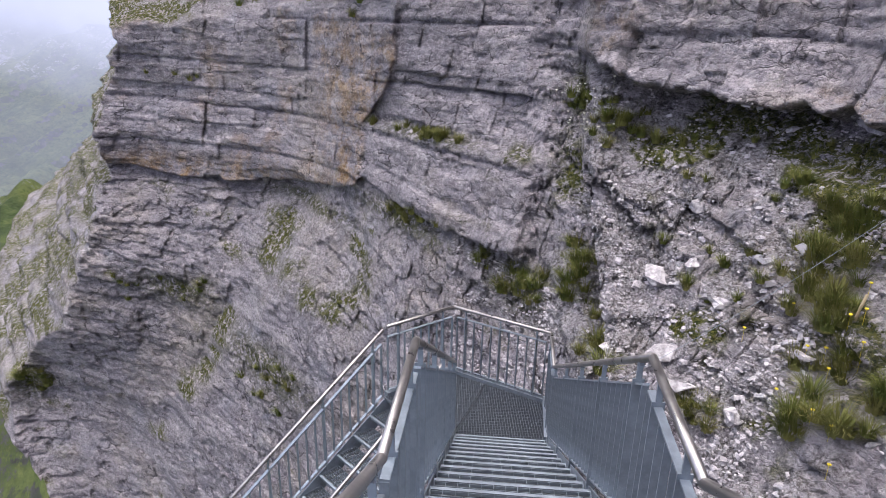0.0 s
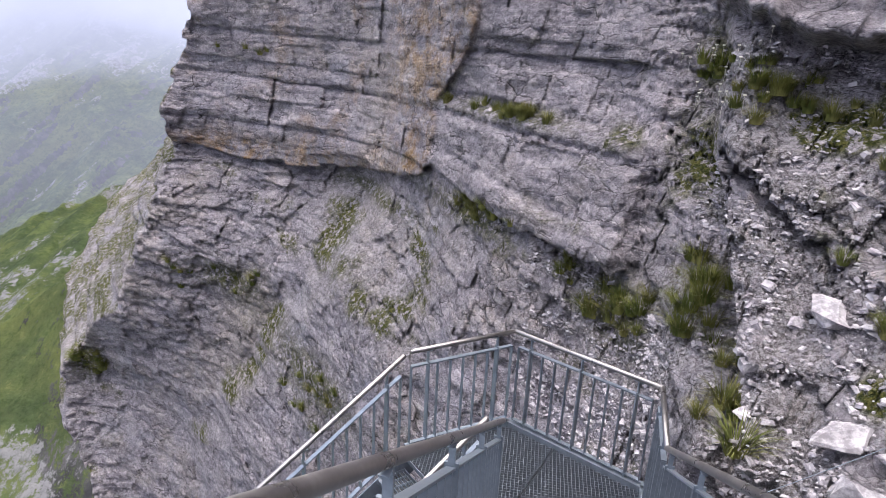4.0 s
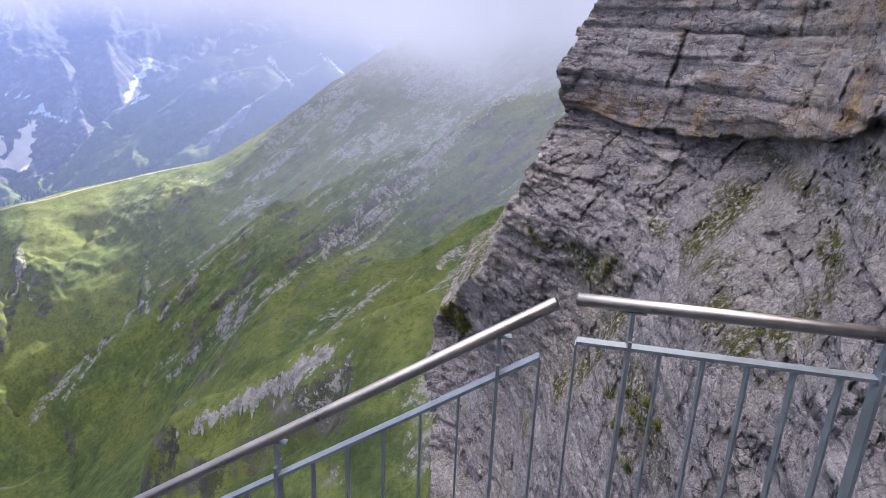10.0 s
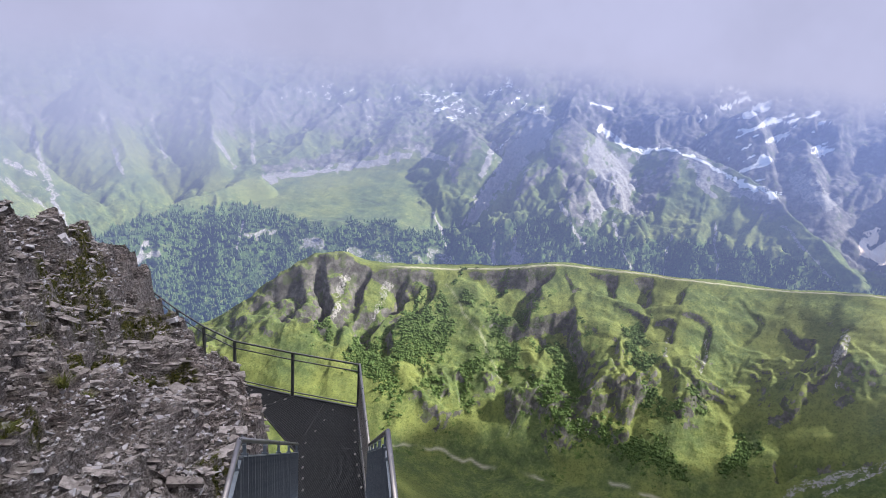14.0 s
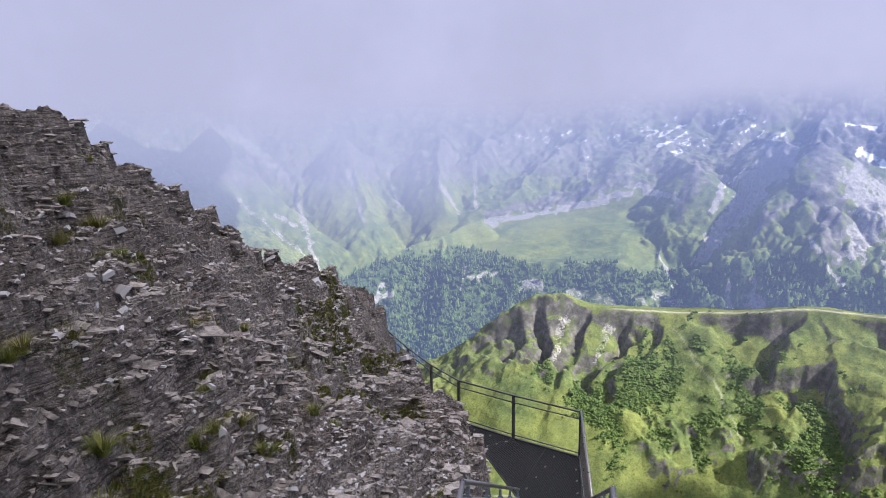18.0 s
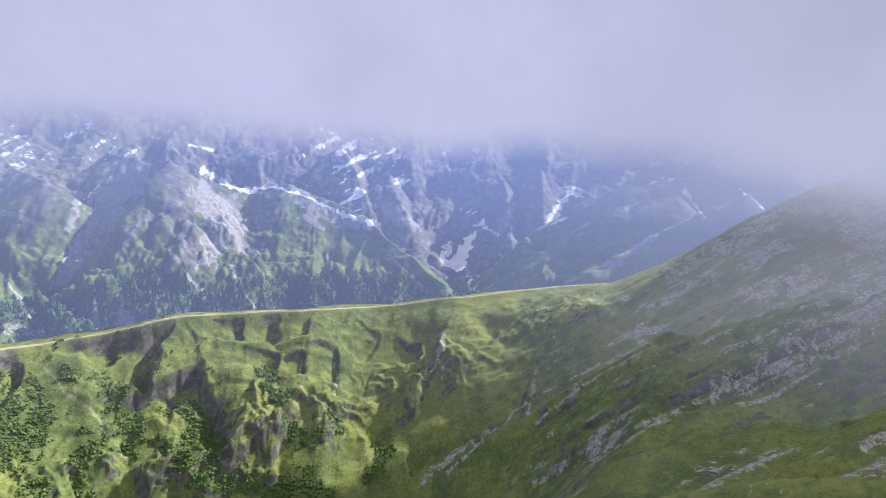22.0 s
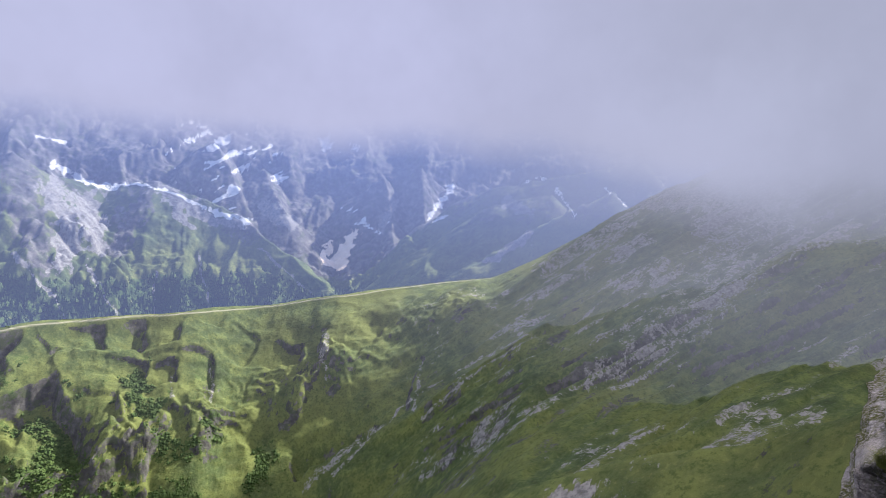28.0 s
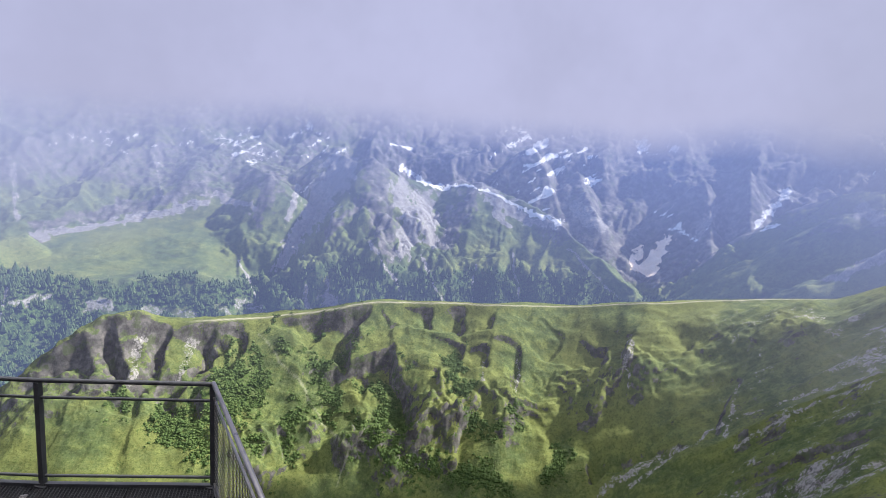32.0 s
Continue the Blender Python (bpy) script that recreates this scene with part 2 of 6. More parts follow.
def rock_material():
    """Broken bedded limestone: blocks, slabs and chips, each size with its own tone, face and open joints."""
    n = Nodes("limestone")
    big = n.noise(0.35, 6, 0.6)
    fine = n.noise(7.0, 10, 0.75)
    grit = n.noise(19.0, 8, 0.8)
    stir = n.add("TexNoise", Scale=1.7, Detail=4, Roughness=0.6)
    n.link(n.co, stir.inputs["Vector"])

    def blocks(scale, turn, stray):
        push = n.add("VectorMath")
        push.operation = "MULTIPLY_ADD"
        n.link(stir.outputs["Color"], push.inputs[0])
        push.inputs[1].default_value = (stray, stray, stray)
        n.link(n.co, push.inputs[2])
        m = n.add("Mapping")
        m.inputs["Scale"].default_value, m.inputs["Rotation"].default_value = scale, turn
        n.link(push.outputs[0], m.inputs["Vector"])
        cell = n.add("TexVoronoi", Scale=1.0)
        edge = n.add("TexVoronoi", Scale=1.0)
        edge.feature = "DISTANCE_TO_EDGE"
        n.link(m.outputs[0], cell.inputs["Vector"])
        n.link(m.outputs[0], edge.inputs["Vector"])
        sep = n.add("SeparateColor")
        n.link(cell.outputs["Color"], sep.inputs[0])
        return sep.outputs[0], sep.outputs[1], edge.outputs["Distance"]

    t1, h1, e1 = blocks((1.1, 1.1, 3.6), (0.06, -0.05, 0.3), 0.5)
    t2, h2, e2 = blocks((3.2, 3.2, 11.0), (0.10, -0.08, 0.5), 0.35)
    t3, h3, e3 = blocks((10.0, 10.0, 27.0), (0.16, -0.12, 0.2), 0.2)
    patch = n.noise(1.3, 6, 0.65)
    c = n.ramp(fine, [(0.30, (0.60, 0.565, 0.595)), (0.46, (0.42, 0.395, 0.42)), (0.58, (0.32, 0.30, 0.32)), (0.70, (0.20, 0.185, 0.20))])
    c = n.mix(n.grey(big, 0.48, 0.66, 0.0, 0.5), c, (0.42, 0.375, 0.32))
    c = n.mix(n.grey(n.noise(0.6, 5, 0.6), 0.50, 0.68, 0.0, 0.45), c, (0.35, 0.36, 0.41))
    c = n.mix(n.math("MULTIPLY", n.attr("ochre"), n.grey(n.noise(1.6, 8, 0.75), 0.4, 0.6)), c, n.mix(n.grey(fine, 0.35, 0.65), (0.48, 0.35, 0.19), (0.30, 0.18, 0.085)))
    brown = n.ramp(fine, [(0.32, (0.46, 0.43, 0.43)), (0.46, (0.30, 0.275, 0.272)), (0.58, (0.19, 0.17, 0.167)), (0.70, (0.10, 0.09, 0.088))])
    brown = n.mix(n.grey(big, 0.42, 0.62, 0.0, 0.5), brown, (0.25, 0.215, 0.20))
    leaf = n.noise(1.5, 7, 0.68, n.scaled((1.1, 1.1, 15.0), (0.12, -0.10, 0)), 0.3)
    brown = n.mix(n.grey(leaf, 0.50, 0.40, 0.0, 0.8), brown, (0.045, 0.04, 0.039))
    brown = n.mix(n.grey(leaf, 0.56, 0.64, 0.0, 0.45), brown, (0.42, 0.395, 0.395))
    c = n.mix(n.math("MULTIPLY", n.attr("brown"), 0.95), c, brown)
    for t, lo, hi in ((t1, 0.80, 1.15), (t2, 0.80, 1.16), (t3, 0.86, 1.14), (n.attr("tone"), 0.60, 1.25)):
        c = n.mix(1.0, c, n.mix(t, (lo, lo, lo * 1.02), (hi, hi * 0.99, hi * 0.98)), "MULTIPLY")
    c = n.mix(n.grey(grit, 0.54, 0.61, 0.0, 0.5), c, (0.60, 0.575, 0.60))
    c = n.mix(n.grey(grit, 0.46, 0.39, 0.0, 0.62), c, (0.09, 0.084, 0.09))
    for e, width, k in ((e1, 0.035, 0.8), (e2, 0.045, 0.5), (e3, 0.06, 0.25)):
        c = n.mix(n.math("MULTIPLY", n.grey(e, 0.0, width, k, 0.0), n.grey(patch, 0.46, 0.60)), c, (0.05, 0.046, 0.048))
    soil = n.mix(n.grey(grit, 0.42, 0.58), (0.13, 0.115, 0.11), (0.44, 0.42, 0.43))
    c = n.mix(n.math("MULTIPLY", n.attr("rubble"), n.grey(fine, 0.4, 0.55, 0.3, 0.9)), c, soil)
    moss = n.mix(n.grey(grit, 0.4, 0.6), (0.028, 0.042, 0.010), (0.14, 0.135, 0.035))
    c = n.mix(n.math("MULTIPLY", n.attr("moss"), n.grey(fine, 0.42, 0.52)), c, moss)
    h = n.math("ADD", n.math("MULTIPLY", fine, 0.6), n.math("MULTIPLY", grit, 0.42))
    for v, e, k in ((h1, e1, 0.55), (h2, e2, 0.34), (h3, e3, 0.12)):
        h = n.math("ADD", h, n.math("MULTIPLY", n.math("ADD", v, n.grey(e, 0.0, 0.05, 0.0, 0.4)), k))
    h = n.math("ADD", h, n.math("MULTIPLY", n.math("MULTIPLY", leaf, n.attr("brown")), 1.3))
    n.bump(h, 1.0, 0.14)
    return n.done(c, 0.92, 0.0, 0.15)


ROCK = rock_material()


def terrain_material(name, k=1.0, pale=0.62):
    """Meadow with crags, scree, scrub and snow; k scales the pattern for far slopes."""
    n = Nodes(name)
    a = n.noise(0.012 * k, 8, 0.6)
    b = n.noise(0.07 * k, 10, 0.7)
    f = n.noise(0.35 * k, 8, 0.8)
    s = n.noise(0.10 * k, 8, 0.65)

    def ragged(key, amount):
        w = n.math("ADD", n.attr(key), n.math("MULTIPLY", n.math("SUBTRACT", n.math("ADD", b, f), 1.0), amount))
        return n.math("MULTIPLY", n.grey(w, 0.40, 0.60), n.grey(n.attr(key), 0.08, 0.35))

    g = n.ramp(b, [(0.32, (0.036, 0.051, 0.024)), (0.48, (0.063, 0.086, 0.034)), (0.62, (0.107, 0.132, 0.045))])
    g = n.mix(n.grey(a, 0.42, 0.62, 0, 0.6), g, (0.130, 0.143, 0.042))
    g = n.mix(n.grey(f, 0.50, 0.60, 0, 0.55), g, (0.026, 0.047, 0.013))
    g = n.mix(n.grey(f, 0.45, 0.36, 0, 0.3), g, (0.20, 0.20, 0.075))
    r = n.ramp(s, [(0.36, (0.075 * pale, 0.072 * pale, 0.075 * pale)), (0.50, (0.135 * pale, 0.13 * pale, 0.13 * pale)), (0.64, (0.24 * pale, 0.23 * pale, 0.225 * pale))])
    r = n.mix(n.grey(b, 0.52, 0.60, 0, 0.6), r, (0.05, 0.070, 0.022))
    bush = n.mix(n.grey(f, 0.42, 0.58), (0.014, 0.030, 0.011), (0.060, 0.095, 0.026))
    c = n.mix(ragged("rock", 2.6), g, r)
    c = n.mix(ragged("scree", 2.4), c, n.mix(n.grey(f, 0.4, 0.6), (0.115, 0.112, 0.114), (0.245, 0.238, 0.236)))
    c = n.mix(ragged("bush", 3.0), c, bush)
    c = n.mix(n.attr("path"), c, (0.42, 0.39, 0.33))
    c = n.mix(ragged("snow", 2.8), c, (0.60, 0.60, 0.62))
    c = n.mix(ragged("clay", 2.4), c, (0.86, 0.68, 0.54))
    n.bump(n.math("ADD", b, n.math("MULTIPLY", f, 0.4)), 0.7, 2.5 / k)
    return n.done(c, 0.95, 0.0, 0.1)


MEADOW = terrain_material("alpine_meadow", 1.0, 0.5)

# ---- ground: the near mountainside ----
O = Vector((0.3, 4.5, -2.5))
AZ = np.array([-130, -75, -45, -20, -5, 6, 12, 20, 26, 34, 45, 60])
ZK = np.array([-45, -14, -7.5, -4.9, -3.0, -0.5, 4.0, 34.0])
HK = np.array([
    [-2, 1.0, 2.4, 3.4, 4.2, 5.4, 8.0, 22],
    [-2, 1.0, 2.4, 3.3, 4.6, 6.6, 9.0, 22],
    [-2, 0.5, 2.2, 3.3, 4.8, 8.0, 9.4, 22],
    [-1, 1.0, 3.2, 4.7, 6.4, 8.3, 9.8, 22],
    [0, 2.5, 5.0, 6.9, 8.1, 9.6, 11.4, 23],
    [1, 4.0, 6.8, 8.6, 9.8, 10.8, 12.4, 24],
    [2, 5.5, 8.0, 10.4, 11.8, 12.2, 13.4, 25],
    [3, 7.5, 10.0, 15.4, 16.4, 16.6, 17.0, 27],
    [5, 10.0, 14.0, 17.5, 18.1, 18.2, 19.5, 29],
    [-8, 15.0, 18.0, 20.9, 21.0, 21.0, 24.0, 32],
    [-5, 23.5, 20.8, 21.0, 22.0, 24.0, 26.0, 36],
    [-2, 26.0, 26.0, 28.0, 30.0, 32.0, 36.0, 44]], float)


SURF = {}


def blur(a, k, axis):
    if k < 1:
        return a
    pad = [(k, k) if i == axis else (0, 0) for i in range(a.ndim)]
    p = np.pad(a, pad, mode="edge")
    c = np.cumsum(np.insert(p, 0, 0, axis=axis), axis=axis)
    n = a.shape[axis]
    return (np.take(c, np.arange(2 * k + 1, 2 * k + 1 + n), axis=axis) - np.take(c, np.arange(n), axis=axis)) / (2 * k + 1)


def table(A, Z):
    fa = np.interp(A, AZ, np.arange(len(AZ)))
    fz = np.interp(Z, ZK, np.arange(len(ZK)))
    ia, iz = np.minimum(fa.astype(int), len(AZ) - 2), np.minimum(fz.astype(int), len(ZK) - 2)
    ta, tz = fa - ia, fz - iz
    return (HK[ia, iz] * (1 - ta) * (1 - tz) + HK[ia + 1, iz] * ta * (1 - tz) + HK[ia, iz + 1] * (1 - ta) * tz + HK[ia + 1, iz + 1] * ta * tz)


def cliff():
    az = np.concatenate([np.linspace(-130, -62, 60, endpoint=False), np.linspace(-62, 52, 860, endpoint=False), np.linspace(52, 70, 40)])
    z = np.concatenate([np.linspace(-45, -18, 50, endpoint=False), np.linspace(-18, 7, 520, endpoint=False), np.linspace(7, 34, 50)])
    A, Z = np.meshgrid(az, z, indexing="ij")
    H = table(A, Z)
    H = blur(blur(H, 16, 0), 9, 1)
    X, Y = O.x - np.sin(np.radians(A)) * H, O.y + np.cos(np.radians(A)) * H
    # beds dip gently to the right; the wall stands on a recessed seam
    warp = 0.22 * fbm(X / 7, Y / 7, Z / 9, 2, 5) + 0.03 * fbm(X / 0.7, Y / 0.7, Z / 0.7, 3, 6)
    bed = Z + 0.03 * X + warp
    foot = np.interp(A, [14, 18, 22, 28, 32, 37], [-4.05, -4.5, -4.75, -5.0, -4.95, -4.75]) + 0.10 * fbm(A / 2, 0 * A, 0 * A, 3, 2) + 0.12 * (lattice(np.floor(A / 1.7).astype(np.int64), np.zeros(A.shape, np.int64), np.zeros(A.shape, np.int64), 21) - 0.5)
    verge = np.interp(Z, [-4.2, -3.7, -2.6, -1.1, 0, 3], [14.4, 13.6, 12.8, 9.4, 9.0, 8]) + 0.5 * fbm(Z / 0.5, 0 * Z, 0 * Z, 3, 25)
    wall = smooth(verge - 0.3, verge + 0.5, A) * smooth(foot - 0.06, foot + 0.06, Z)
    sill = np.interp(A, [-9, -1, 3, 10.5, 13.5], [-4.2, -4.12, -4.15, -4.05, -3.75]) + 0.12 * fbm(A / 2, 0 * A, 0 * A, 3, 22)
    block = smooth(-11, -7, A) * (1 - smooth(verge - 0.3, verge + 0.5, A)) * smooth(sill - 0.06, sill + 0.08, Z)
    lip = np.interp(A, [-60, -41, -28, -20, -15], [-1.12, -1.06, -0.97, -0.78, -0.5]) + 0.14 * fbm(A / 3, 0 * A, 0 * A, 3, 23)
    over = smooth(-13, -16, A) * smooth(lip - 0.1, lip + 0.12, Z)
    hard = np.clip(wall + block + over, 0, 1)
    step = np.interp(A, [-9, -1, 12], [-3.6, -3.72, -3.42]) + 0.05 * fbm(A / 1.5, 0 * A, 0 * A, 3, 36)
    out = -0.75 * wall * (1 - 0.5 * smooth(-4, -1, Z)) - block * (0.62 - 0.16 * smooth(step, step + 0.06, Z) - 0.42 * smooth(-2.5, -2.3, Z)) - 1.1 * over
    out = out + 0.16 * block * np.exp(-((Z - step) / 0.05) ** 2)
    # a grassy cleft and the rounded rib beside it
    cleft = np.interp(Z, [-5.5, -4.5, -3.4, -2.4, -0.5], [-33, -27.5, -21.3, -16.8, -15.6]) + 0.5 * fbm(Z / 0.4, 0 * Z, 0 * Z, 3, 35)
    ends = smooth(-6, -4.8, Z) * smooth(-0.4, -0.9, Z)
    out = out + 0.55 * ends * smooth(0.7, 0.0, np.abs(A - cleft)) + 0.35 * ends * smooth(0, 0.6, A - cleft) * smooth(7, 1, A - cleft) - 0.45 * ends * smooth(0.6, 0, A - cleft) * smooth(-9, -2, A - cleft)
    split = np.interp(A, [-31, -29, -23, -18], [-3.2, -3.02, -2.66, -2.36]) + 0.08 * fbm(A / 1.2, 0 * A, 0 * A, 3, 37)
    out = out + 0.4 * np.exp(-((Z - split) / 0.06) ** 2) * smooth(-32, -29, A) * smooth(-16.5, -18, A) - 0.22 * smooth(split, split + 0.05, Z) * smooth(split + 0.9, split + 0.2, Z) * smooth(-31, -28, A) * smooth(-17, -18.5, A)
    # the pale rib stands out before the darker wall foot; the wall's top leans back
    seam = np.interp(Z, [-14, -11.7, -9.4, -6.7, -4.3], [37, 33.2, 28.5, 22.9, 15.9]) + 1.2 * fbm(Z / 1.1, 0 * Z, 0 * Z, 3, 38)
    behind = smooth(seam - 0.4, seam + 0.9, A) * smooth(-4.2, -5.0, Z)
    out = out + 0.85 * behind * smooth(12, 2, A - seam)
    brow = np.interp(A, [8, 15, 22, 35], [0.75, 0.5, 0.3, -0.25]) + 0.25 * fbm(A / 2.5, 0 * A, 0 * A, 3, 39)
    top_ = smooth(8, 11, A) * np.maximum(Z - brow, 0)
    out = out + 1.25 * np.minimum(top_, 4)
    run = (X * 0.65 - Y * 0.75) + 0.25 * fbm(X / 2, Y / 2, Z / 2, 3, 24)
    tone = 0.16 * smooth(seam + 0.5, seam - 0.8, A) * smooth(-4.0, -4.6, Z) * smooth(-12, -8, A) - 0.10 * behind
    for th, w, amp, groove, seed in ((1.35, 3.4, 0.36, 0.12, 3), (0.55, 1.4, 0.20, 0.05, 4), (0.23, 0.7, 0.10, 0.02, 6), (0.10, 0.3, 0.04, 0.0, 7)):
        kf = bed / th
        k = np.floor(kf).astype(np.int64)
        lay = lattice(k, 0 * k, 0 * k, seed)
        bf = run / (w * (0.6 + 0.8 * lay)) + 17.3 * lay
        kb = np.floor(bf).astype(np.int64)
        piece = lattice(k, kb, 0 * k + 1, seed)
        deep = lattice(k, kb, 0 * k + 2, seed)
        tone = tone + (0.35 if th > 0.3 else 0.15) * (lattice(k, kb, 0 * k + 3, seed) - 0.5)
        e_h = smooth(0.10, 0.0, np.minimum(kf - k, 1 - kf + k) * th / max(th, 0.3))
        e_v = smooth(0.06, 0.0, np.minimum(bf - kb, 1 - bf + kb) * w / max(w, 0.7))
        out = out + (0.35 + 0.65 * hard) * (amp * ((0.16 if th > 1 else 0.34) * (lay - 0.5) + 0.85 * (piece - 0.5)) + groove * (e_h * smooth(0.35, 1.0, lay) * (0.4 + piece) + e_v * smooth(0.3, 0.9, deep) * 1.3))
    soft = 1 - hard
    lean = Z + 0.16 * run + 0.2 * fbm(X / 2.5, Y / 2.5, Z / 2.5, 2, 26)
    v3, e3 = cells(run / 0.55 + 0.5 * fbm(X, Y, Z, 2, 27), lean / 0.14, 28)
    v4, e4 = cells(run / 1.5, lean / 0.45, 29)
    out = out + soft * (0.55 * fbm(X / 2.6, Y / 2.6, Z / 2.6, 4, 12) + 0.14 * ridged(X / 1.2, Y / 1.2, Z / 0.5, 3, 14) + 0.11 * (v3 - 0.5) + 0.05 * smooth(0.12, 0, e3) + 0.22 * (v4 - 0.5) + 0.18 * smooth(0.03, 0, e4))
    out = out + (1 - 0.25 * hard) * (0.10 * fbm(X / 0.5, Y / 0.5, Z / 0.3, 4, 13) + 0.08 * ridged(X / 0.22, Y / 0.22, Z / 0.12, 3, 16))
    # the left rim turns away
    rim = np.interp(Z, [-40, -25, -20, -17.5, -15.5, -13.4, -11.3, -9.4, -8.0, -5.6, -5.0, -3.7, -0.9, 4, 34], [47, 45.5, 45.5, 46.8, 48.0, 47.3, 44.0, 42.0, 40.8, 37.9, 36.4, 37.2, 34.6, 32, 24])
    rim = rim + 0.7 * fbm(Z / 1.3, 0 * Z, 0 * Z, 4, 30) + 0.5 * (lattice(np.floor(bed / 0.3).astype(np.int64), 0 * k, 0 * k, 31) - 0.5)
    turn = np.maximum(A - rim, 0)
    H2 = np.maximum(H + out, 0.4) + turn * 1.6
    A2 = np.radians(np.where(turn > 0, rim - 0.5 * turn + 0.6 * fbm(turn * 0.7, bed / 0.4, 0 * Z, 3, 32) * smooth(0, 1, turn), A))
    X, Y = O.x - np.sin(A2) * H2, O.y + np.cos(A2) * H2
    craggy = smooth(0, 1.5, turn) * (0.9 * ridged(X / 2.2, Y / 2.2, Z / 1.4, 5, 33) + 0.35 * (lattice(np.floor(bed / 0.35).astype(np.int64), 0 * k, 0 * k, 34) - 0.5))
    X, Y = X + 0.8 * craggy, Y - 0.6 * craggy
    # covers
    slope_right = smooth(-10, -16, A) * (1 - over) * smooth(-7, -5.0, Z)
    n1, n2 = fbm(X / 1.3, Y / 1.3, Z / 1.3, 4, 40), fbm(X / 0.6, Y / 0.6, Z / 0.6, 3, 41)
    dz = np.gradient(H2, axis=1) / np.gradient(Z, axis=1)
    flat = smooth(0.9, 1.8, blur(dz, 4, 1))
    knob = np.exp(-((A - 45.6) / 1.4) ** 2 - ((Z + 13.3) / 0.9) ** 2)
    tufty = sum(np.exp(-((A - a) / da) ** 2 - ((Z - z_) / dz_) ** 2) for a, z_, da, dz_ in ((5, -2.42, 6, 0.13), (9, -4.35, 5, 0.28), (-9, -4.7, 4, 0.5), (26, -9.6, 4, 0.6), (33, -8.6, 3, 0.5), (18, -5.1, 4, 0.2)))
    moss = np.clip(smooth(0.15, 0.6, top_) * smooth(-0.05, 0.2, n1) + 0.8 * ends * np.exp(-((A - cleft - 1.2) / 1.3) ** 2) * smooth(-0.3, 0.1, n1) + knob + smooth(0.6, 2, turn) * smooth(-0.4, 0.0, n1) + 0.9 * tufty + flat * smooth(-0.05, 0.2, n1) + slope_right * smooth(0.02, 0.2, n1) * 0.9, 0, 1)
    rubble = np.clip(smooth(0.1, 0.5, top_) + slope_right * smooth(-0.25, 0.1, n2) + 0.5 * flat, 0, 1)
    ochre = wall * (smooth(-3.9, -4.8, Z) * 0.8 + smooth(18.5, 15, A) * smooth(0.5, -1, Z) * 0.75 + 0.45 * smooth(0.05, 0.4, n1)) + 0.5 * over * smooth(0.1, 0.4, n1)
    SURF["cliff"] = (az, z, X, Y, Z)
    return tagged(sheet("cliff", X, Y, Z, ROCK, {"ochre": ochre, "moss": moss, "rubble": rubble, "brown": 0 * Z, "tone": 0.5 + tone * (0.4 + 0.6 * hard)}), "layered grey limestone cliff with ochre seams and grassy ledges", "cliff", kind="structure")


